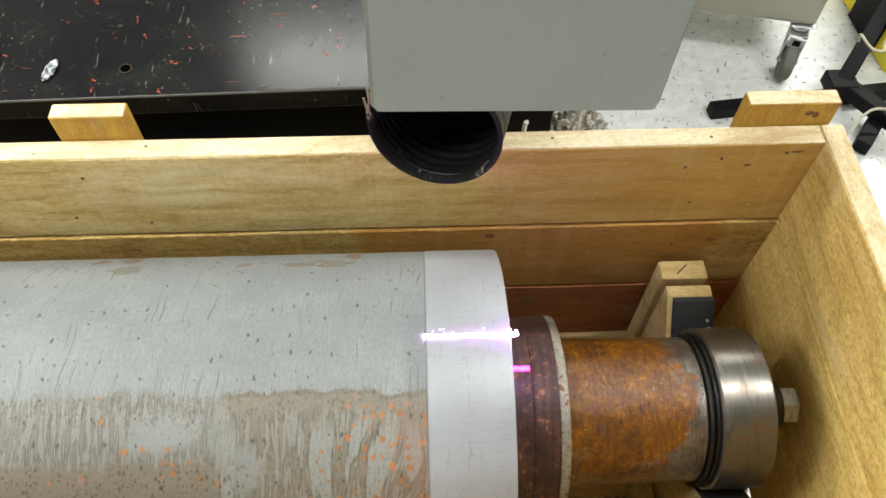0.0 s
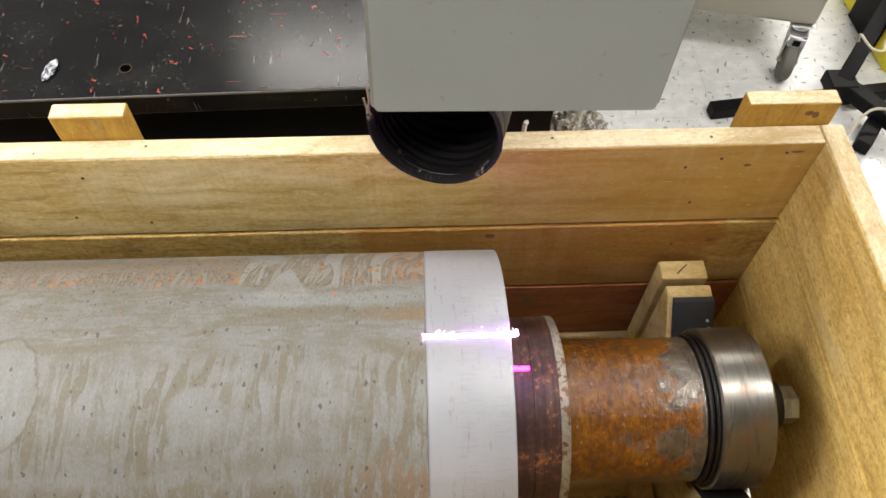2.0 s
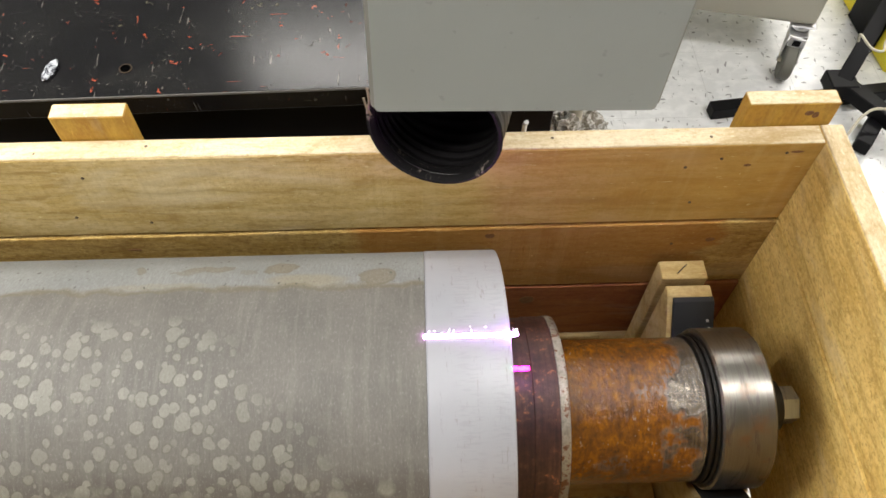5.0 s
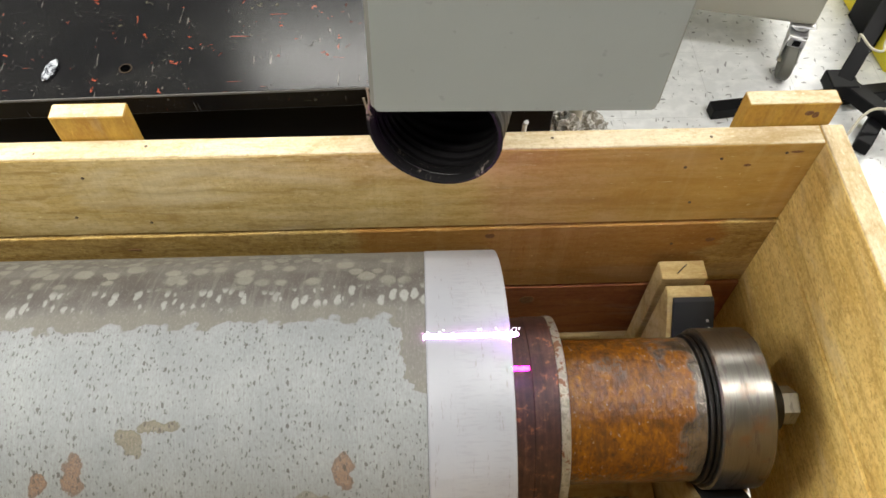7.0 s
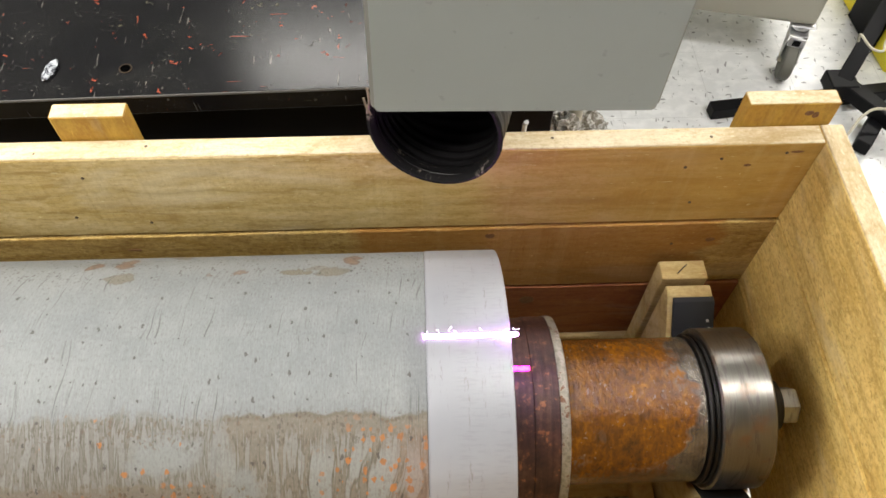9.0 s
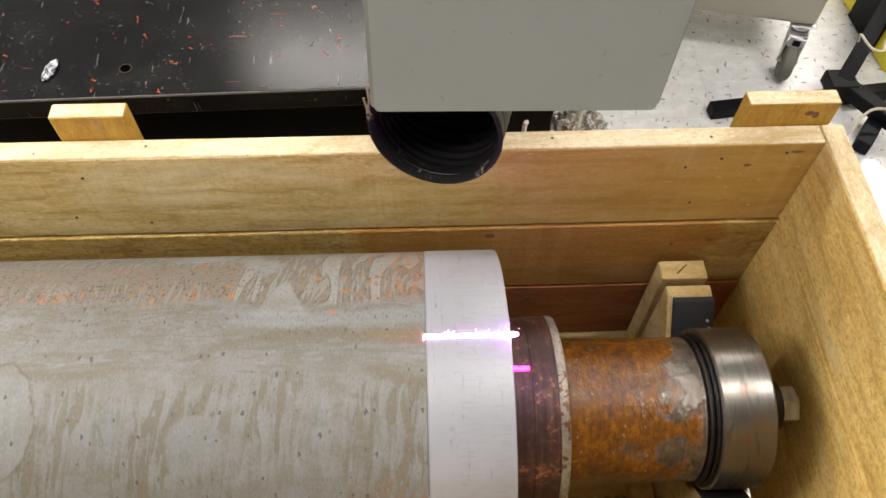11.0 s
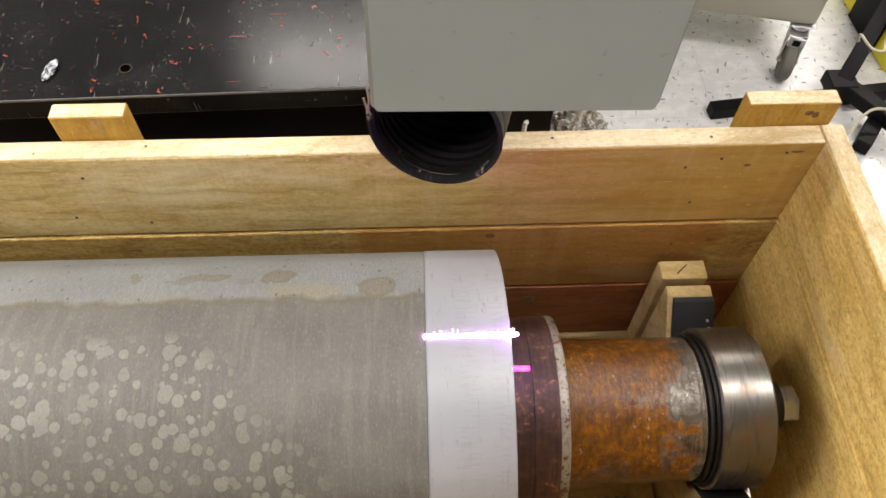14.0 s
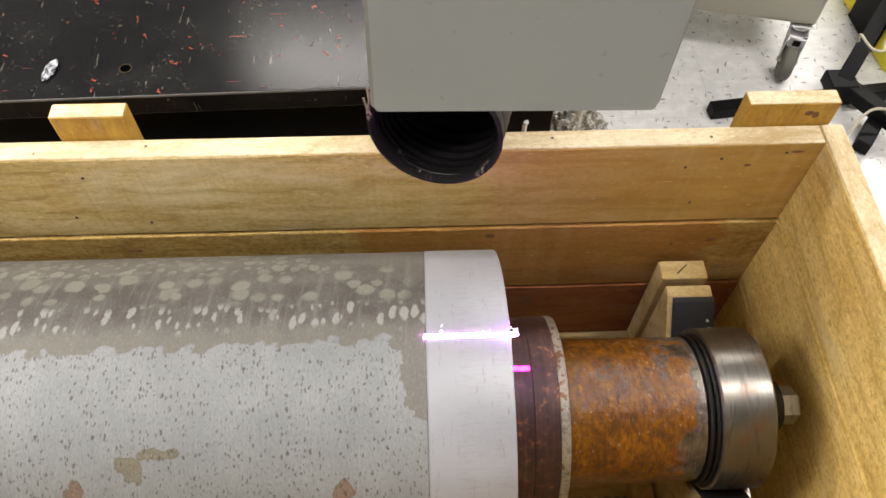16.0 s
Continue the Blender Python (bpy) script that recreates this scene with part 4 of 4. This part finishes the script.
tagged(part("laser_spot", glow_strip(0.003, 0.042, RF - 0.0025, 0.0040, 0.0008, 8, 14), LASER_PINK), "short magenta laser line on the dark neck", "laser line")


def plume():
    """A ragged little flare where the line leaves the edge of the roll."""
    bm = bmesh.new()
    bmesh.ops.create_icosphere(bm, subdivisions=3, radius=1)
    for v in bm.verts:
        k = 1 + 0.6 * noise.noise(v.co * 2.6)
        v.co = Vector((v.co.x * 0.0065 * k + 0.0045, line_y + v.co.y * 0.0030 * k, R - 0.0005 + v.co.z * 0.0034 * k))
    return bm


tagged(part("laser_plume", plume(), LASER_PLUME), "small violet-white flare at the edge of the roll", "laser plume")
sparks = []
spark_bm = bmesh.new()
bmesh.ops.create_icosphere(spark_bm, subdivisions=1, radius=1, matrix=Matrix.Diagonal((0.0006, 0.0006, 0.0020, 1)))
spark_mesh = mesh_of(spark_bm, SPARK, 60)
for k in range(16):
    s = new("spark", spark_mesh)
    tagged(s, "tiny white spark over the laser line", "spark", "sparks")
    sparks.append(s)

# ---------------------------------------------------------------- laser head and hose
head = thing("laser_machine", "hanging pale grey laser machine with rounded corners", "laser machine", pose(-0.0530, -0.08, 0.9035, 0, 1.1, 0))
HW = 0.1198


def rounded_slab(w, h, y0, y1, r, seg=6, bevel=0.0):
    bm = bmesh.new()
    pts = []
    for cx, cz, a in ((w - r, r, -90), (w - r, h - r, 0), (-w + r, h - r, 90), (-w + r, r, 180)):
        for k in range(seg + 1):
            t = radians(a + 90 * k / seg)
            pts.append((cx + r * math.cos(t), cz + r * math.sin(t)))
    a = [bm.verts.new((x, y0, z)) for x, z in pts]
    b = [bm.verts.new((x, y1, z)) for x, z in pts]
    f = bm.faces.new(a)
    bm.faces.new(b)
    for k in range(len(pts)):
        j = (k + 1) % len(pts)
        bm.faces.new((a[k], a[j], b[j], b[k]))
    if bevel:
        bmesh.ops.bevel(bm, geom=list(f.edges), offset=bevel, segments=3, affect="EDGES", profile=0.5)
    return bm


part("cover", rounded_slab(HW - 0.0034, 0.412, -0.0025, 0.0025, 0.005, 6), GREY_PAINT, head, "pale grey painted cover", pose(0, 0, 0.0030), smooth=12)
part("lip", rounded_slab(HW, 0.42, 0.0027, 0.012, 0.006, 6, 0.0015), GREY_EDGE, head, "darker worn edge of the cover", smooth=12)
# Case behind the cover is unseen; its depth is set to shade the planks.
part("case", rounded_slab(HW - 0.001, 0.60, 0.0125, 0.29, 0.006, 6), GREY_EDGE, head)
part("window", box(-0.08, 0.08, 0.045, 0.13, -0.006, -0.0005, 0.002), BLACK_PAINT, head, "dark lens window")
part("bracket", box(-0.07, 0.07, 0.12, 0.26, 0.601, 1.485, 0.004), BLACK_PAINT, head, "dark hanging bracket")

hose = thing("extraction_hose", "black ribbed extraction hose with a dusty open end", "hose", pose(0, 0, 0))


def hose_mesh(path, r, wall, pitch, depth, sides=64, step=0.004):
    """A ribbed duct along a path, open at its first end."""
    pts = [Vector(p) for p in path]
    fine = []
    for i in range(len(pts) - 1):
        p0, p1, p2, p3 = pts[max(i - 1, 0)], pts[i], pts[i + 1], pts[min(i + 2, len(pts) - 1)]
        n = max(2, int((p2 - p1).length / step))
        for k in range(n):
            t = k / n
            fine.append(0.5 * ((2 * p1) + (p2 - p0) * t + (2 * p0 - 5 * p1 + 4 * p2 - p3) * t * t + (3 * p1 - p0 - 3 * p2 + p3) * t ** 3))
    fine.append(pts[-1])
    bm = bmesh.new()
    out, inn = [], []
    s = 0.0
    for i, p in enumerate(fine):
        way = (fine[min(i + 1, len(fine) - 1)] - fine[max(i - 1, 0)]).normalized()
        side = way.cross(Vector((0, 0, 1))).normalized()
        up = side.cross(way)
        if i:
            s += (p - fine[i - 1]).length
        ro, ri = [], []
        for k in range(sides):
            a = k * math.tau / sides
            w = depth * math.sin(math.tau * s / pitch + a) if s > 0.016 else depth * 0.6
            d = side * math.cos(a) + up * math.sin(a)
            ro.append(bm.verts.new(p + d * (r + w)))
            ri.append(bm.verts.new(p + d * (r + w - wall)))
        out.append(ro), inn.append(ri)
    for rings in (out, inn):
        for a, b in zip(rings, rings[1:]):
            for k in range(sides):
                bm.faces.new((a[k], a[(k + 1) % sides], b[(k + 1) % sides], b[k]))
    for k in range(sides):
        bm.faces.new((out[0][k], out[0][(k + 1) % sides], inn[0][(k + 1) % sides], inn[0][k]))
    return bm


MOUTH = Vector((-0.112, 0.268, 0.489))
AWAY = Vector((0.030, 0.11, -0.014))
part("duct", hose_mesh([MOUTH, MOUTH + AWAY] + [MOUTH + Vector(o) for o in ((0.035, 0.20, 0.02), (0.050, 0.28, 0.14), (0.056, 0.32, 0.45), (0.056, 0.33, 1.2), (0.056, 0.33, 1.908))], 0.1035, 0.004, 0.0170, 0.0017), HOSE_BLACK, hose, "glossy black ribbed duct", smooth=50)
turn_to = Matrix.Translation(MOUTH) @ AWAY.to_track_quat("X", "Z").to_matrix().to_4x4()
part("rim", lathe([(0.004, 0.1065), (-0.001, 0.1074), (-0.0042, 0.1060), (-0.0042, 0.1020), (0.001, 0.0992), (0.026, 0.0985), (0.030, 0.1008)], 64, False), DUSTY, hose, "frayed dusty rim", turn_to)
part("tie", tube([(-0.206, 0.252, 0.600), (-0.204, 0.247, 0.583), (-0.207, 0.246, 0.567), (-0.209, 0.252, 0.551)], 0.0022, 8), TIE, hose, "frayed tan tie")
part("tie", tube([(-0.213, 0.258, 0.575), (-0.210, 0.254, 0.560), (-0.204, 0.250, 0.548)], 0.0018, 8), TIE, hose)
# ---------------------------------------------------------------- black table
table = thing("steel_table", "heavy black enamelled steel table scuffed with red scratches", "table", pose(-0.24, 0.552, 0, 0, 0, 1.55))
TZ = 0.300


def table_top():
    bm = box(-2.3, 0.42, 0.0, 1.15, TZ - 0.05, TZ, 0.004, 2)
    return bm


part("tabletop", table_top(), TABLE_MAT, table, "black enamelled top with chipped edge", smooth=12)
part("front_panel", box(-2.25, 0.39, 0.030, 0.045, FLOOR_Z + 0.08, TZ - 0.052, 0.002), BLACK_PAINT, table, "black front panel in shade")
part("side_panel", box(0.375, 0.39, 0.047, 1.10, FLOOR_Z + 0.08, TZ - 0.052, 0.002), BLACK_PAINT, table)
for x in (-2.2, 0.32):
    for y in (0.06, 1.04):
        part("leg", box(x, x + 0.05, y, y + 0.05, FLOOR_Z, TZ - 0.053, 0.003), BLACK_PAINT, table)
part("edge_wear", box(-2.29, 0.41, -0.0006, 0.002, TZ - 0.0035, TZ + 0.0006), EDGE_WEAR, table, "bare metal on the worn front edge")
hole = part("hole_rim", lathe([(-0.0005, 0.0135), (0.0006, 0.0130), (0.0006, 0.0105), (-0.0004, 0.0100)], 24, False), HOLE_RIM, table, "worn rim of a drilled hole", pose(-0.468, 0.077, TZ + 0.0004, 0, -90, 0))
# Flat black disc: the darkness inside the hole is put into its colour.
part("bolt_hole", lathe([(0.0, 0.0104), (0.0003, 0.0100)], 24), HOLE, table, "flat black disc for the dark of a drilled hole", pose(-0.468, 0.077, TZ + 0.0004, 0, -90, 0))

# ---------------------------------------------------------------- cart with a caster
cart = thing("service_cart", "beige sheet-metal cart on a swivel caster", "cart", pose(1.105, 1.395, FLOOR_Z, 0, 0, -13))
part("body", box(-0.62, 0.045, 0.0, 0.55, 0.198, 0.85, 0.018, 3), CART_PAINT, cart, "beige sheet-metal body", smooth=12)
caster = part("caster_plate", box(-0.040, 0.040, -0.040, 0.040, 0.188, 0.1975, 0.003), ZINC, cart, "zinc mounting plate", pose(0.012, 0.036, 0))
fork_m = pose(0, 0, 0, 0, 0, -8)
part("swivel", lathe([(0.166, 0.026), (0.172, 0.032), (0.1875, 0.032)], 24), ZINC, caster, "", pose(0, 0, 0, 0, -90, 0))
for s in (-1, 1):
    part("fork_arm", prism([(-0.045, 0.160), (0.024, 0.160), (-0.040, 0.060), (-0.066, 0.060)], s * 0.028 - 0.002, s * 0.028 + 0.002, 0.001), ZINC, caster, "zinc fork arm", fork_m)
part("fork_bridge", box(-0.0305, 0.0305, -0.046, 0.026, 0.1605, 0.1655, 0.001), ZINC, caster, "", fork_m)
part("fork_front", box(-0.0255, 0.0255, -0.066, -0.060, 0.132, 0.166, 0.001), ZINC, caster, "zinc front web of the fork", fork_m)
# Thin black plate: the slot's darkness is colour, the web stays uncut.
part("fork_slot", box(-0.012, 0.012, -0.0675, -0.0663, 0.138, 0.160), BLACK_PAINT, caster, "black plate for the dark of a slot in the fork", fork_m)
part("wheel", lathe([(-0.019, 0.034), (-0.020, 0.058), (-0.014, 0.066), (0.014, 0.066), (0.020, 0.058), (0.019, 0.034)], 40), GREY_RUBBER, caster, "grey rubber wheel", fork_m @ pose(0, -0.055, 0.066))
part("axle_nut", lathe([(-0.034, 0.009), (0.034, 0.009)], 6), ZINC, caster, "", fork_m @ pose(0, -0.055, 0.066))
for x, y in ((-0.55, 0.05), (-0.55, 0.48), (0.0, 0.48)):
    part("wheel", lathe([(-0.016, 0.030), (-0.018, 0.056), (-0.013, 0.062), (0.013, 0.062), (0.018, 0.056), (0.016, 0.030)], 40), GREY_RUBBER, cart, "", pose(x, y, 0.062))
    part("caster_leg", box(x - 0.02, x + 0.02, y - 0.02, y + 0.02, 0.118, 0.1975, 0.002), ZINC, cart)

# ---------------------------------------------------------------- black stand, cable and yellow case
stand = thing("equipment_stand", "black square-tube equipment stand on the floor", "stand", pose(0, 0, 0))
for a, b, w in (((0.815, 1.195, FLOOR_Z + 0.024), (1.50, 1.275, FLOOR_Z + 0.024), 0.045), ((1.245, 1.25, FLOOR_Z + 0.070), (1.66, 1.80, FLOOR_Z + 0.30), 0.05),
                ((1.255, 1.255, FLOOR_Z + 0.070), (1.47, 0.93, FLOOR_Z + 0.070), 0.05), ((1.34, 1.13, FLOOR_Z + 0.030), (1.255, 1.02, FLOOR_Z + 0.030), 0.05)):
    bm, m = beam(a, b, w)
    part("tube", bm, BLACK_PAINT, stand, "", m)
bm, m = beam((1.62, 1.20, FLOOR_Z), (1.62, 1.20, FLOOR_Z + 0.9), 0.05)
part("upright", bm, BLACK_PAINT, stand, "", m)
part("bracket", box(1.20, 1.29, 1.215, 1.30, FLOOR_Z + 0.046, FLOOR_Z + 0.098, 0.004), BLACK_PAINT, stand)


def loop(points, n=10):
    pts = [Vector(p) for p in points]
    out = []
    for i in range(len(pts) - 1):
        p0, p1, p2, p3 = pts[max(i - 1, 0)], pts[i], pts[i + 1], pts[min(i + 2, len(pts) - 1)]
        for k in range(n):
            t = k / n
            out.append(0.5 * ((2 * p1) + (p2 - p0) * t + (2 * p0 - 5 * p1 + 4 * p2 - p3) * t * t + (3 * p1 - p0 - 3 * p2 + p3) * t ** 3))
    return out + [pts[-1]]


tagged(part("cable", tube(loop([(1.30, 1.36, -0.34), (1.285, 1.345, -0.30), (1.297, 1.285, -0.30), (1.33, 1.27, -0.30), (1.36, 1.32, -0.30), (1.44, 1.42, -0.28), (1.58, 1.40, -0.26)]), 0.0045), CORD), "beige cord looped over the black stand", "cable")
tagged(part("cable", tube(loop([(1.165, 1.0, -0.425), (1.199, 1.035, -0.40), (1.24, 1.075, -0.385), (1.30, 1.10, -0.38), (1.42, 1.08, -0.40), (1.60, 1.12, FLOOR_Z + 0.005)]), 0.0045), CORD), "beige cord trailing from the black stand to the floor", "cable")
case = thing("yellow_case", "yellow and black equipment case on the floor", "case", pose(1.462, 1.37, FLOOR_Z, 0, 0, 3))
part("shell", box(0.0, 0.34, 0.0, 0.75, 0.001, 0.26, 0.012, 2), YELLOW, case, "bright yellow shell", smooth=12)
part("front_band", box(-0.012, -0.001, 0.10, 0.30, 0.004, 0.268, 0.003), BLACK_PAINT, case, "black front band")
part("top_band", box(-0.012, 0.30, 0.10, 0.30, 0.262, 0.275, 0.003), BLACK_PAINT, case, "black lid band")

# ---------------------------------------------------------------- film roll behind the crate
wrap = thing("plastic_wrap", "crumpled clear plastic wrap hanging behind the crate", "plastic wrap", pose(0.31, 0.98, 0))


def crumple():
    bm = bmesh.new()
    bmesh.ops.create_icosphere(bm, subdivisions=5, radius=1)
    for v in bm.verts:
        q = v.co.copy()
        k = 1 + 0.30 * noise.noise(q * 2.3) + 0.22 * noise.noise(q * 6.0) + 0.10 * noise.noise(q * 14)
        v.co = Vector((q.x * 0.115 * k, q.y * 0.075 * k, FLOOR_Z + 0.125 + q.z * 0.12 * k))
        v.co.z = max(v.co.z, FLOOR_Z + 0.001)
    return bm


part("film", crumple(), FILM, wrap, smooth=15)
part("core", lathe([(FLOOR_Z + 0.003, 0.02), (FLOOR_Z + 0.30, 0.02)], 20), CORD, wrap, "", pose(0, 0, 0, 0, -90, 0))
# metal foil tag on the table
def tag_mesh():
    bm = bmesh.new()
    bmesh.ops.create_uvsphere(bm, u_segments=20, v_segments=12, radius=1)
    for v in bm.verts:
        q = v.co.copy()
        k = 1 + 0.25 * noise.noise(q * 2.5)
        v.co = Vector((q.x * 0.011 * k, q.y * 0.029 * k, 0.004 + 0.004 * q.z * k + 0.0016 * noise.noise(q * 7)))
    return bm


tagged(part("foil_scrap", tag_mesh(), FOIL, None, "", pose(-0.855, 0.612, TZ, 0, 0, -10), 25), "crumpled silver foil scrap lying on the black table", "scrap")


# ---------------------------------------------------------------- what moves
def motions():
    turn = -39.337
    walk(roll, [(k * 2.0, pose(0, 0, 0, turn * k * 2.0)) for k in range(9)])
    rng = random.Random(11)
    for i, s in enumerate(sparks):
        rows = []
        home = 0.004 if i % 4 == 0 else rng.uniform(-0.135, 0.002)
        for k in range(81):
            x = home + rng.gauss(0, 0.006 if i % 4 == 0 else 0.012)
            x = min(0.013, max(-0.139, x))
            up = abs(rng.gauss(0, 0.004 if i % 3 else 0.008))
            rows.append((k * 0.2, pose(x, line_y + rng.uniform(0.0, 0.008), R + 0.003 + up, rng.uniform(-40, 40), rng.uniform(-40, 40), 0)))
        walk(s, rows)


motions()
